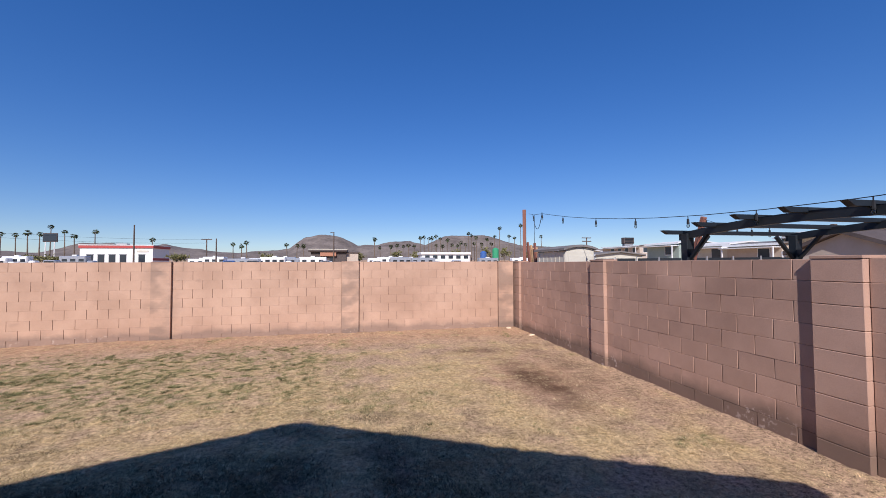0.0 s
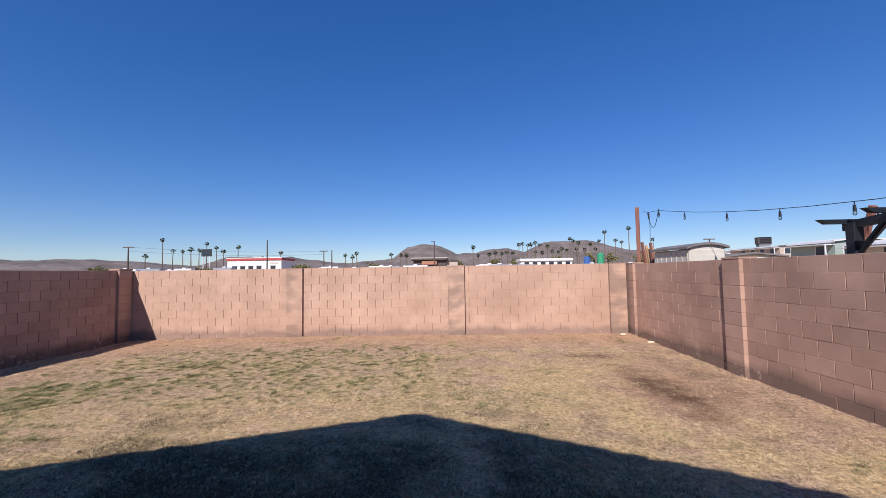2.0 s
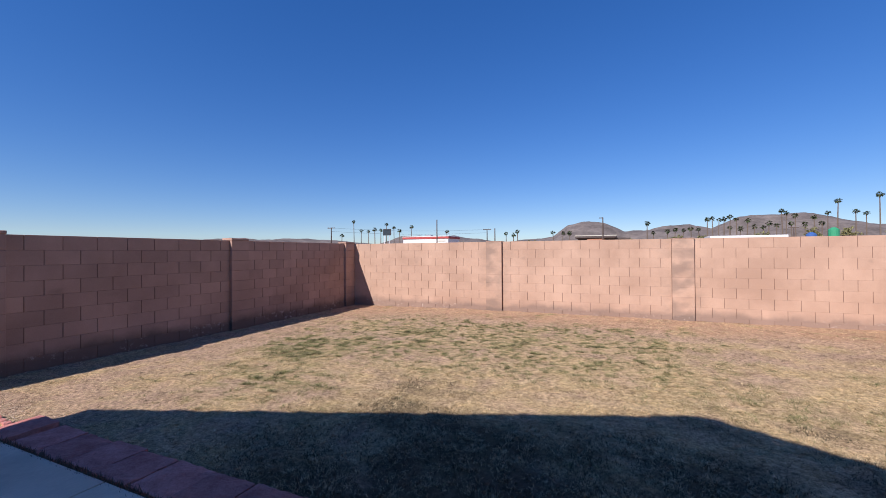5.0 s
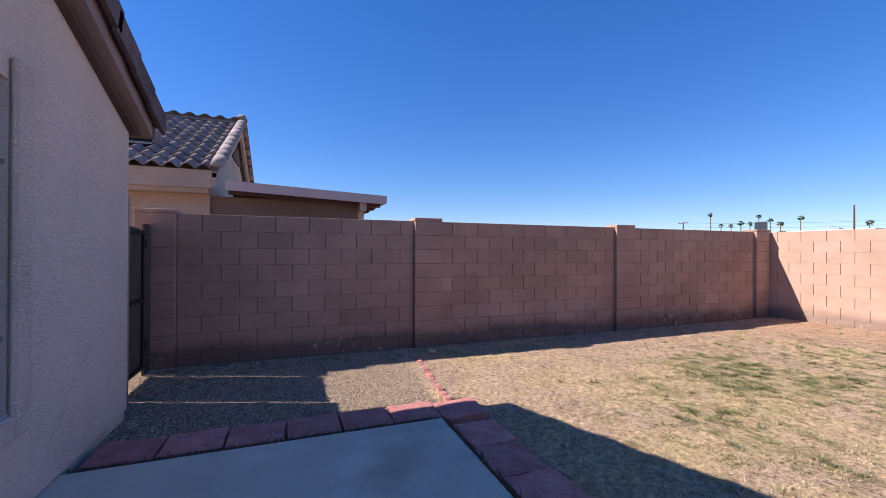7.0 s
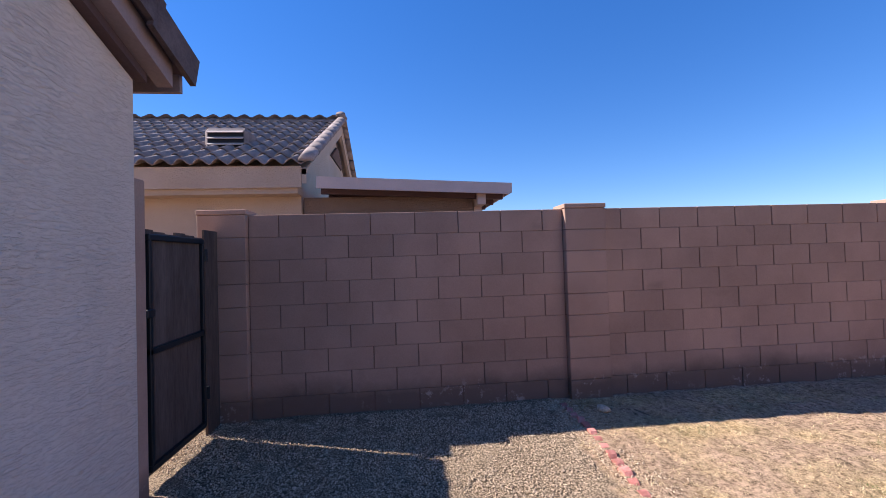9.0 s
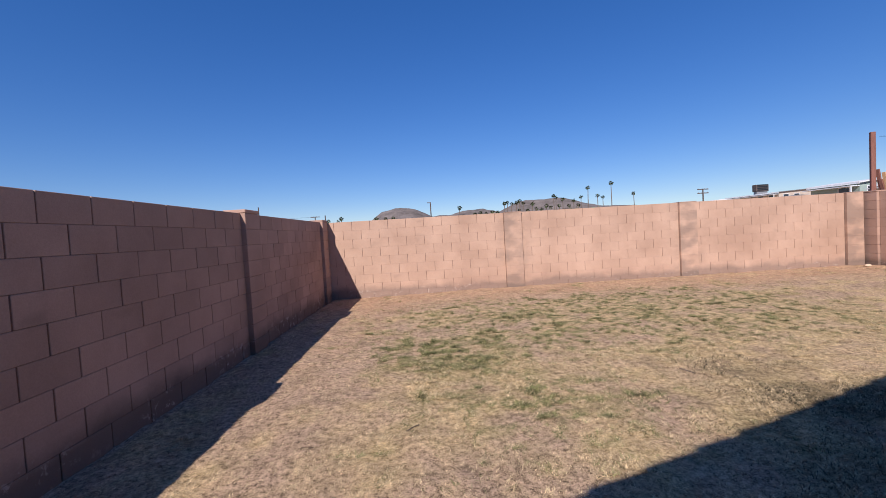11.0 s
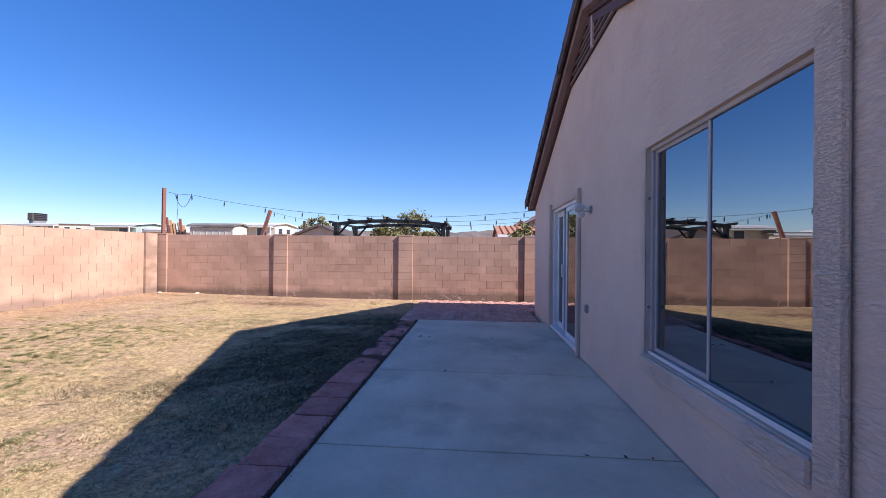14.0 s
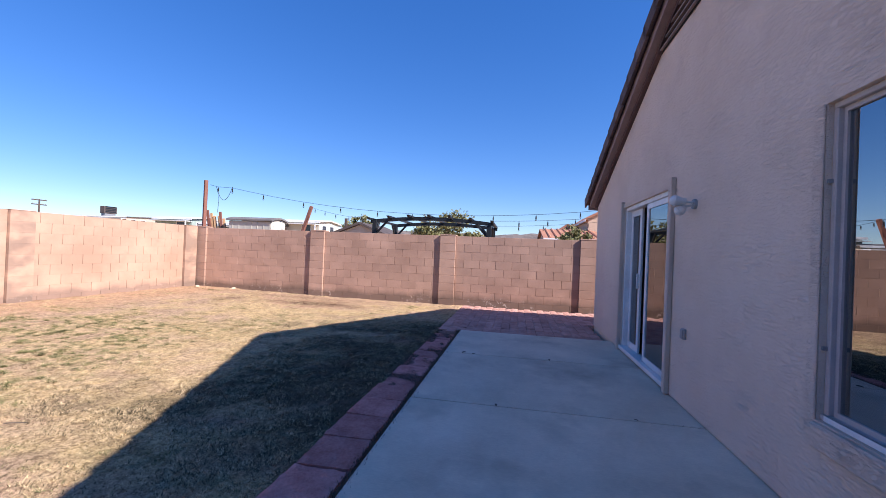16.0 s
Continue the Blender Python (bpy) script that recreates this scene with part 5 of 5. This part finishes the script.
tops = [pole(-0.824, 95, 0.066, 1), pole(-0.468, 100, 0.0786, 0, "bare tall light pole far off"), pole(-0.325, 120, 0.0493, 1), pole(-0.305, 110, 0.0508, 0, "bare light pole far off"),
        pole(-0.049, 110, 0.0689, 0, "bare light pole with lamp arm far off")]
pole(0.62, 95, 0.062, 2), pole(0.30, 160, 0.035, 1)
part("lamp_arm", bx(tops[4].x - 0.9, tops[4].x + 0.1, tops[4].y - 0.08, tops[4].y + 0.08, tops[4].z - 0.25, tops[4].z - 0.05), M_POLE, bpy.data.objects["utility_pole.004"])
for dz in (0.0, -1.0):
    a, b = tops[0] + Vector((0, 0, dz - 0.1)), tops[2] + Vector((0, 0, dz - 0.1))
    pts = [a.lerp(b, u) - Vector((0, 0, 2.6 * u * (1 - u) - land_rise(*a.lerp(b, u).xy))) for u in np.linspace(0, 1, 9)]
    tagged(part("power_line", tube(bmesh.new(), pts, 0.02, 4), M_CABLE), "thin sagging black power line between poles", "power line")

# billboard on two posts
bp = out(-0.622, 150)
bb = thing("billboard", (bp.x, bp.y, 0), "dark roadside sign board on two white posts", "sign")
for dx in (-1.3, 1.1):
    part("post", rod(bmesh.new(), (bp.x + dx, bp.y, 0), (bp.x + dx, bp.y, 7.6), 0.16, 0.16, 8), M_WHITE, bb)
part("board", bx(bp.x - 2.0, bp.x + 1.9, bp.y - 0.2, bp.y + 0.2, 7.4, 10.2, bevel=0.05), M_ROOFDARK, bb)
part("panel", bx(bp.x - 1.8, bp.x + 1.7, bp.y - 0.24, bp.y - 0.2, 7.6, 10.0), M_DARKGLASS, bb)

# service building with roller bays
wa, wb = out(-0.569, 150), out(-0.432, 150)
cw = thing("service_building", ((wa.x + wb.x) / 2, wa.y + 6, 0), "white service building with red roof band and bays", "building")
part("wall", bx(wa.x, wb.x, wa.y, wa.y + 12, 0, 5.6), M_WHITE, cw)
part("parapet", bx(wa.x - 0.3, wb.x + 0.3, wa.y - 0.3, wa.y + 12.3, 5.6, 6.45, bevel=0.08), M_REDBAND, cw, "red parapet band")
part("parapet_top", bx(wa.x - 0.35, wb.x + 0.35, wa.y - 0.35, wa.y + 12.35, 6.45, 6.7), M_WHITE, cw)
part("roof_unit", bx(wb.x - 12, wb.x - 9, wa.y + 3, wa.y + 5, 6.7, 7.3), M_GREY, cw)
part("stripe", bx(wb.x, wb.x + 0.05, wa.y, wa.y + 12, 1.6, 2.4), M_REDBAND, cw, "red wall stripe")
for k, u in enumerate((0.09, 0.24, 0.39, 0.54, 0.80)):
    x = wa.x + u * (wb.x - wa.x)
    bay = part("bay_door", bx(x, x + 1.9, wa.y - 0.05, wa.y, 0, 3.5), M_DARKGLASS, cw, "dark open bay")
    part("bay_frame", bx(x - 0.12, x + 2.02, wa.y - 0.12, wa.y - 0.05, 3.5, 3.7), M_GREY, bay)
part("sign_bar", bx(wb.x - 4.6, wb.x - 1.2, wa.y - 0.08, wa.y, 4.3, 4.9), M_CREAM, cw, "pale sign panel")

# brown flat-roofed building
ba, bz = out(-0.107, 150), out(-0.019, 150)
br = thing("brown_building", ((ba.x + bz.x) / 2, ba.y + 6, 0), "low brown building with dark flat overhanging roof", "building")
part("wall", bx(ba.x + 0.8, bz.x - 0.3, ba.y, ba.y + 10, 0, 4.8), M_ROOFDARK, br)
part("annex", bx(bz.x - 0.3, bz.x + 4.0, ba.y + 1, ba.y + 10, 0, 4.4), M_TAN, br)
part("annex_roof", bx(bz.x - 0.4, bz.x + 4.3, ba.y + 0.6, ba.y + 10, 4.4, 4.8), M_ROOFDARK, br)
part("roof", bx(ba.x, bz.x + 0.2, ba.y - 1.2, ba.y + 10.5, 4.8, 5.7, bevel=0.1), M_ROOFDARK, br)
part("roof_edge", bx(ba.x - 0.05, bz.x + 0.25, ba.y - 1.25, ba.y - 1.2, 5.5, 5.75), M_CREAM, br)
part("porch", bx(ba.x + 4.0, ba.x + 9.5, ba.y - 0.9, ba.y, 3.2, 4.5), M_REDTILE, br, "tiled entrance porch")
for k in range(3):
    part("window", bx(ba.x + 2 + 2.6 * k, ba.x + 3.6 + 2.6 * k, ba.y - 0.05, ba.y, 1.2, 3.0), M_DARKGLASS, br)
la, lb = out(0.163, 140), out(0.287, 140)
lw = thing("long_building", ((la.x + lb.x) / 2, la.y, 0), "long low white flat-roofed building", "building")
part("wall", bx(la.x, lb.x, la.y, la.y + 8, 0, 3.7), M_WHITE, lw)
part("roof", bx(la.x - 0.4, lb.x + 0.4, la.y - 0.5, la.y + 8.5, 3.7, 4.6, bevel=0.1), M_ROOFWHITE, lw)
for k in range(6):
    part("window", bx(la.x + 1.2 + 2.8 * k, la.x + 2.8 + 2.8 * k, la.y - 0.06, la.y, 2.3, 3.4), M_DARKGLASS, lw)
for s, m, z in ((0.324, M_CAR[3], 4.6), (0.357, plain("green_tank", (0.05, 0.30, 0.14), 0.5), 5.6)):
    p = out(s, 120)
    tk = thing("storage_tank", (p.x, p.y, 0), "blue or green upright plastic storage tank", "tank")
    part("drum", rod(bmesh.new(), (p.x, p.y, 0), (p.x, p.y, z - 0.5), 1.0, 1.0, 16), m, tk)
    part("dome", rod(bmesh.new(), (p.x, p.y, z - 0.5), (p.x, p.y, z), 1.0, 0.35, 16), m, tk)


def trailer(x, y, z, length, h, paint, van):
    """A motorhome or van: rounded body, windows, bumper, wheels."""
    t = thing("motorhome" if van else "pickup_truck", (x, y, 0), "white parked motorhome far across the street" if van else "parked truck far across the street", "motorhome" if van else "truck", "parked vehicles")
    if van:
        part("body", bx(x, x + length, y - 1.1, y + 1.1, 0.55, h, bevel=0.18), paint, t)
        part("cab", bx(x + length, x + length + 1.4, y - 0.95, y + 0.95, 0.55, h * 0.62, bevel=0.25), paint, t)
        part("stripe", bx(x + 0.2, x + length - 0.2, y - 1.115, y - 1.1, 1.2, 1.4), M_CAR[2], t)
        for k in range(3):
            part("window", bx(x + 0.6 + k * length / 3.2, x + 1.6 + k * length / 3.2, y - 1.12, y - 1.1, h - 1.25, h - 0.65), M_DARKGLASS, t)
        part("roof_unit", bx(x + length * 0.4, x + length * 0.4 + 1.0, y - 0.4, y + 0.4, h, h + 0.28, bevel=0.08), M_WHITE, t)
    else:
        part("body", bx(x, x + length, y - 0.9, y + 0.9, 0.5, 1.15, bevel=0.12), paint, t)
        part("cab", bx(x + length * 0.35, x + length * 0.72, y - 0.82, y + 0.82, 1.1, 1.85, bevel=0.18), paint, t)
        part("window", bx(x + length * 0.4, x + length * 0.68, y - 0.84, y - 0.81, 1.3, 1.7), M_DARKGLASS, t)
    for k in (0.18, 0.8):
        part("wheel", rod(bmesh.new(), (x + k * length, y - 1.0, 0.38), (x + k * length, y - 0.75, 0.38), 0.38, 0.38, 14), M_CABLE, t)


rnd = random.Random(21)
for s in (-0.86, -0.80, -0.74, -0.70, -0.60, -0.36, -0.33, -0.28, -0.235, -0.205, -0.18, -0.15, -0.125, 0.03, 0.06, 0.085, 0.11, 0.135, 0.31, 0.40):
    d = rnd.uniform(100, 128)
    p = out(s, d)
    trailer(p.x, p.y, 0, rnd.uniform(5.0, 7.5), rnd.uniform(2.2, 2.75), M_CAR[0] if rnd.random() < 0.5 else M_CAR[1], True)
for s in (-0.77, -0.65, -0.31, -0.26, -0.10, 0.02, 0.22):
    p = out(s, 85)
    trailer(p.x, p.y, 0, 5.2, 1.9, M_CAR[rnd.randrange(4)], False)
for k, (s, d, h) in enumerate(((-0.9, 120, 3.2), (-0.655, 125, 2.6), (-0.62, 122, 2.4), (-0.385, 140, 3.4), (-0.2, 170, 4.0), (0.01, 175, 4.2), (0.1, 180, 5.0), (0.15, 175, 5.0), (0.25, 170, 6.0), (0.33, 180, 7.0), (0.38, 185, 7.5), (0.45, 190, 6.5))):
    p = out(s, d)
    leafy("tree", p.x, p.y, 1.2, h, 2.4, 900, "dusty green street tree far off", 60 + k, True, 0.3)
leafy("tree", *polar(64.5, 60), 1.8, 5.6, 2.2, 900, "green park-home tree far off", 91, True, 0.28)


def hills():
    """A ring of desert hills: crest heights by bearing, rough slopes."""
    crest = [(-60, .05), (-45, .045), (-40.8, .0373), (-38.5, .0351), (-36, .0266), (-32.9, .0218), (-29.5, .0388), (-27, .0391), (-24.7, .0275), (-22.3, .0422), (-19.5, .0279),
             (-14.8, .0201), (-8.6, .030), (-6.7, .0588), (-4.6, .0659), (-2.9, .062), (0.3, .0375), (2.5, .0418), (4.3, .049), (7.5, .0521), (9.7, .041), (12.3, .0598), (14.4, .0643), (18.1, .0634),
             (20.6, .058), (24.3, .0395), (29, .030), (36, .035), (40, .05), (44, .03), (50, .025), (60, .03), (68, .06), (72, .11), (75, .10), (78, .13), (81, .12), (84, .2)]
    az = np.radians([c[0] for c in crest])
    hh = np.array([(c[1] + 0.008) * math.cos(a) if abs(math.degrees(a)) < 66 else 0.050 for c, a in zip(crest, az)])
    angs = np.radians(np.arange(-75, 112, 0.22))
    rads = np.linspace(0, 1, 22)
    vs, fs = [], []
    for i, u in enumerate(rads):
        for a in angs:
            h = float(np.interp(a, az, hh))
            r = 2450 + 1000 * u
            x, y = 8.2 + r * math.sin(a), 0.46 + r * math.cos(a)
            up = max(0.0, 1 - abs(u - 0.5) / 0.5) ** 0.75
            n = noise.fractal((x * 0.004, y * 0.004, 2.0), 1.0, 2.0, 5)
            vs.append((x, y, max(-2.0, h * 2950 * up * (1 + 0.16 * n * (1 - 0.55 * up)) + 8 * n * up - 2)))
    w = len(angs)
    for j in range(len(rads) - 1):
        for i in range(w - 1):
            fs.append((j * w + i, j * w + i + 1, (j + 1) * w + i + 1, (j + 1) * w + i))
    me = bpy.data.meshes.new("hills")
    me.from_pydata(vs, [], fs)
    me.polygons.foreach_set("use_smooth", [True] * len(fs))
    me.materials.append(M_HILL)
    tagged(new("hills", me), "bare brown desert hills on the horizon", "hills", kind="structure")


hills()


# ---- gravel, edging, pavers ----
rng = np.random.default_rng(11)
pv, pf = [], []
octa = np.array([(1, 0, 0), (0, 1, 0), (-1, 0, 0), (0, -1, 0), (0, 0, 0.8), (0, 0, -0.8)], float)
octf = [(0, 1, 4), (1, 2, 4), (2, 3, 4), (3, 0, 4), (1, 0, 5), (2, 1, 5), (3, 2, 5), (0, 3, 5)]
for k in range(26000):
    x, y = rng.uniform(0.0, 2.06), rng.uniform(-0.4, 2.62)
    if k >= 23500:
        x, y = rng.uniform(0.0, 2.3), 2.6 + abs(rng.normal(0, 0.15))
        if y > 4 or (x > 2.0 and y < 2.75):
            continue
    elif y > 2.66 - 0.1 * x:
        continue
    s = rng.uniform(0.0035, 0.008)
    a = rng.uniform(0, 6.3)
    rot = np.array([(math.cos(a), -math.sin(a), 0), (math.sin(a), math.cos(a), 0), (0, 0, 1)])
    base = len(pv)
    pv += (octa * s * rng.uniform(0.7, 1.3, 3) @ rot.T + (x, y, 0.003 + 0.3 * s)).tolist()
    pf += [tuple(base + i for i in f) for f in octf]
me = bpy.data.meshes.new("gravel")
me.from_pydata(pv, [], pf)
me.materials.append(M_PEBBLE)
tagged(new("gravel", me), "pale tan crushed gravel beside the house", "gravel", kind="stuff")


def paver_mesh(w, d, h=0.05, seed=0, material=M_PAVER, panel=False):
    """A cast stone paver with an uneven top; a border paver has a sunk line round a raised middle field."""
    bm = bmesh.new()
    n = 8 if panel else 4
    bmesh.ops.create_grid(bm, x_segments=n, y_segments=n, size=0.5)
    r = random.Random(seed)
    for v in bm.verts:
        out_by = max(abs(v.co.x), abs(v.co.y))
        lift = -0.008 if out_by > 0.49 else 0.0
        if panel and 0.3 < out_by < 0.4:
            lift = -0.005 if abs(abs(v.co.x) - abs(v.co.y)) > 0.02 else 0.001
        v.co.z = h + lift + r.uniform(-0.003, 0.003)
        v.co.x, v.co.y = v.co.x * w + (r.uniform(-0.004, 0.004)), v.co.y * d + (r.uniform(-0.004, 0.004))
    rim = [e for e in bm.edges if e.is_boundary]
    out = bmesh.ops.extrude_edge_only(bm, edges=rim)
    for v in out["geom"]:
        if isinstance(v, bmesh.types.BMVert):
            v.co.z = -0.04
    bmesh.ops.recalc_face_normals(bm, faces=bm.faces[:])
    return finish(bm, "paver", material)


border = thing("paver_border", (5.8, 2.6, 0), "red cast-stone pavers laid round the patio slab", "pavers", kind="structure")
PV = [paver_mesh(0.376, 0.35, seed=k, panel=True) for k in range(4)]
rnd = random.Random(3)
for k in range(17):
    x = 2.795 + 0.388 * k
    if x > 9.0:
        break
    sink = -0.005 if k < 9 else -0.03
    piece("paver", PV[k % 4], border, pose(x, 2.60 + rnd.uniform(-0.01, 0.01), 0.004 + sink + rnd.uniform(-0.006, 0.004), rnd.uniform(-1, 1), rnd.uniform(-1, 1), rnd.uniform(-2, 2) + 180 * (k % 2)))
for k in range(7):
    y = 0.235 + 0.395 * k
    piece("paver", PV[(k + 1) % 4], border, pose(2.252 + rnd.uniform(-0.008, 0.008) + (0.05 if k == 6 else 0), y, 0.002 + rnd.uniform(-0.005, 0.004), rnd.uniform(-1, 1), rnd.uniform(-1, 1), 90 + rnd.uniform(-2, 2)))
terrace = thing("paver_terrace", (11, 1, 0), "red concrete pavers between patio slab and block wall", "pavers", kind="structure")
BR = [paver_mesh(0.297, 0.147, 0.045, 9 + k, M_DUSTY) for k in range(3)]
n = 0
for j in range(23):
    for i in range(12):
        x, y = 9.16 + 0.30 * i + (0.15 if j % 2 else 0), -0.45 + 0.15 * j
        if x > 12.42 or (x < 10.75 and y < 0.08) or y > 2.72 or n >= 300:
            continue
        n += 1
        piece("paver", BR[(i * 5 + j * 3) % 3], terrace, pose(x, y, -0.01 + rnd.uniform(-0.004, 0.004), rnd.uniform(-0.6, 0.6), rnd.uniform(-0.6, 0.6), rnd.uniform(-0.8, 0.8) + 180 * ((i + j) % 2)))

# scruffy growth in the joint between slab and pavers
rng = np.random.default_rng(21)
jx = np.concatenate([rng.uniform(2.5, 9.0, 5200), 2.475 + rng.normal(0, 0.012, 1500), np.repeat([4.029, 5.755, 7.455], 90) + rng.normal(0, 0.008, 270)])
jy = np.concatenate([2.385 + rng.normal(0, 0.018, 5200), rng.uniform(0, 2.35, 1500), rng.uniform(0, 2.35, 270) ** 2 / 2.35])
jz = np.concatenate([np.full(6700, 0.04), np.full(270, 0.05)])
ja, jh = rng.uniform(0, 6.28, len(jx)), rng.uniform(0.012, 0.052, len(jx)) * np.concatenate([np.ones(6700), np.full(270, 0.5)])
cx, cy = rng.uniform(6.1, 9.1, 16000), rng.uniform(2.42, 2.79, 16000)
lie = np.array([noise.noise((x * 3.2, y * 6.0, 12.0)) > 0.08 for x, y in zip(cx, cy)])
cx, cy = cx[lie], cy[lie]
jx, jy, jz = np.concatenate([jx, cx]), np.concatenate([jy, cy]), np.concatenate([jz, np.full(len(cx), 0.022)])
ja, jh = np.concatenate([ja, rng.uniform(0, 6.28, len(cx))]), np.concatenate([jh, rng.uniform(0.004, 0.016, len(cx))])
at = np.stack([jx, jy, jz], 1)
wide = np.stack([np.cos(ja), np.sin(ja), 0 * ja], 1) * 0.003
tips = np.stack([rng.normal(0, 0.012, len(jx)), rng.normal(0, 0.012, len(jx)), jh], 1)
me = bpy.data.meshes.new("joint_growth")
me.from_pydata(np.stack([at - wide, at + wide, at + tips], 1).reshape(-1, 3).tolist(), [], np.arange(3 * len(jx)).reshape(-1, 3).tolist())
me.materials.append(M_BARK)
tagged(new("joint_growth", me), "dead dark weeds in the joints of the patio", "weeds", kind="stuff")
part("joint_soil", bx(2.42, 9.02, 2.376, 2.43, -0.1, 0.015), M_JOINT, border, "dark soil in the joint beside the slab")
part("joint_soil", bx(2.42, 2.506, -0.1, 2.353, -0.1, 0.02), M_JOINT, border, "dark soil in the joint beside the slab")

edging = thing("brick_edging", (1.3, 2.7, 0), "row of small red scalloped edging bricks in gravel", "edging")
bm = bmesh.new()
prism(bm, [(-0.055, -0.05), (0.055, -0.05), (0.055, 0.02), (0.03, 0.045), (0.0, 0.052), (-0.03, 0.045), (-0.055, 0.02)], "y", -0.025, 0.025)
EDGE = finish(bm, "edging_brick", M_PAVER)
for k in range(17):
    u = k / 16
    piece("edging_brick", EDGE, edging, pose(0.12 + 1.85 * u, 2.77 - 0.13 * u + 0.02 * math.sin(5 * u), -0.027 + rnd.uniform(-0.010, 0.008), rnd.uniform(-10, 10), 0, -6 + rnd.uniform(-9, 9)))


def stick(x, y, length, turn, material, r=0.004, name="dry_stick", label="small dry fallen twig on the lawn"):
    pts = [Vector((x, y, ground_z(x, y) + 0.012))]
    a = radians(turn)
    for k in range(4):
        a += rnd.uniform(-0.35, 0.35)
        pts.append(pts[-1] + Vector((math.cos(a), math.sin(a), rnd.uniform(-0.02, 0.03))) * length / 4)
    bm = bmesh.new()
    tube(bm, pts, r, 5)
    tagged(part(name, bm, material), label, "twig")


for x, y, l, t in ((2.05, 4.2, 0.12, 60), (0.35, 3.3, 0.16, 20), (4.6, 4.9, 0.14, 120)):
    stick(x, y, l, t, M_BARK)
for x, y in ((12.38, 9.26), (12.2, 10.25), (0.3, 3.05)):
    bm = bmesh.new()
    bmesh.ops.create_icosphere(bm, subdivisions=2, radius=0.05)
    for v in bm.verts:
        v.co = Vector((v.co.x * 1.5, v.co.y, v.co.z * 0.6)) * (1 + 0.35 * noise.noise(v.co * 14 + Vector((x, y, 0))))
    bmesh.ops.translate(bm, verts=bm.verts[:], vec=(x, y, ground_z(x, y) + 0.015))
    tagged(part("stone", bm, M_PEBBLE), "small pale stone lying on bare soil", "stone")

# dead leaves caught in the slab's joints
for x, y, l in ((4.03, 0.34, 0.035), (4.035, 0.17, 0.025), (4.028, 0.58, 0.03), (5.755, 1.62, 0.045), (5.76, 0.5, 0.03), (7.455, 1.05, 0.05), (7.465, 2.12, 0.06), (7.447, 1.99, 0.04)):
    bm = bmesh.new()
    bmesh.ops.create_grid(bm, x_segments=4, y_segments=2, size=0.5)
    for v in bm.verts:
        u = v.co.x
        v.co = Vector((u * l, v.co.y * l * 0.5 * (1 - 3 * u * u), 0.004 + 0.25 * l * abs(v.co.y) + 0.1 * l * (1 + noise.noise((u * 5 + x, y, 0)))))
    out_faces = bmesh.ops.solidify(bm, geom=bm.faces[:], thickness=0.0012)
    bmesh.ops.rotate(bm, cent=(0, 0, 0), matrix=Matrix.Rotation(x * 9 + y * 5, 3, "Z"), verts=bm.verts[:])
    bmesh.ops.translate(bm, verts=bm.verts[:], vec=(x, y, 0.065))
    tagged(part("dead_leaf", bm, M_BARK), "small curled dead leaf on the patio slab", "leaf", "leaves on the slab")

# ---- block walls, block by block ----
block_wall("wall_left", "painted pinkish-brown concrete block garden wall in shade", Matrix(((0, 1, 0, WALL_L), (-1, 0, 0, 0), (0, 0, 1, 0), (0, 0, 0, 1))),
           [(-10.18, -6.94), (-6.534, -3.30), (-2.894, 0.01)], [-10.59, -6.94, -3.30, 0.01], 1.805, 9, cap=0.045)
block_wall("wall_back", "painted pink concrete block wall with grey water stains", Matrix(((-1, 0, 0, 0), (0, -1, 0, WALL_B), (0, 0, 1, 0), (0, 0, 0, 1))),
           [(-12.04, -8.475), (-8.069, -4.40), (-3.994, 0.06)], [-12.45, -8.475, -4.40], 1.795, 9, cap=0.012, stains=True)
block_wall("wall_right", "brown concrete block wall with sunlit pilaster edges", Matrix(((0, -1, 0, WALL_R), (1, 0, 0, 0), (0, 0, 1, 0), (0, 0, 0, 1))),
           [(-3.2, -0.42), (-0.014, 3.05), (3.456, 6.67), (7.076, 10.33)], [-0.42, 3.05, 6.67, 10.33], 1.775, 9, cap=0.03)
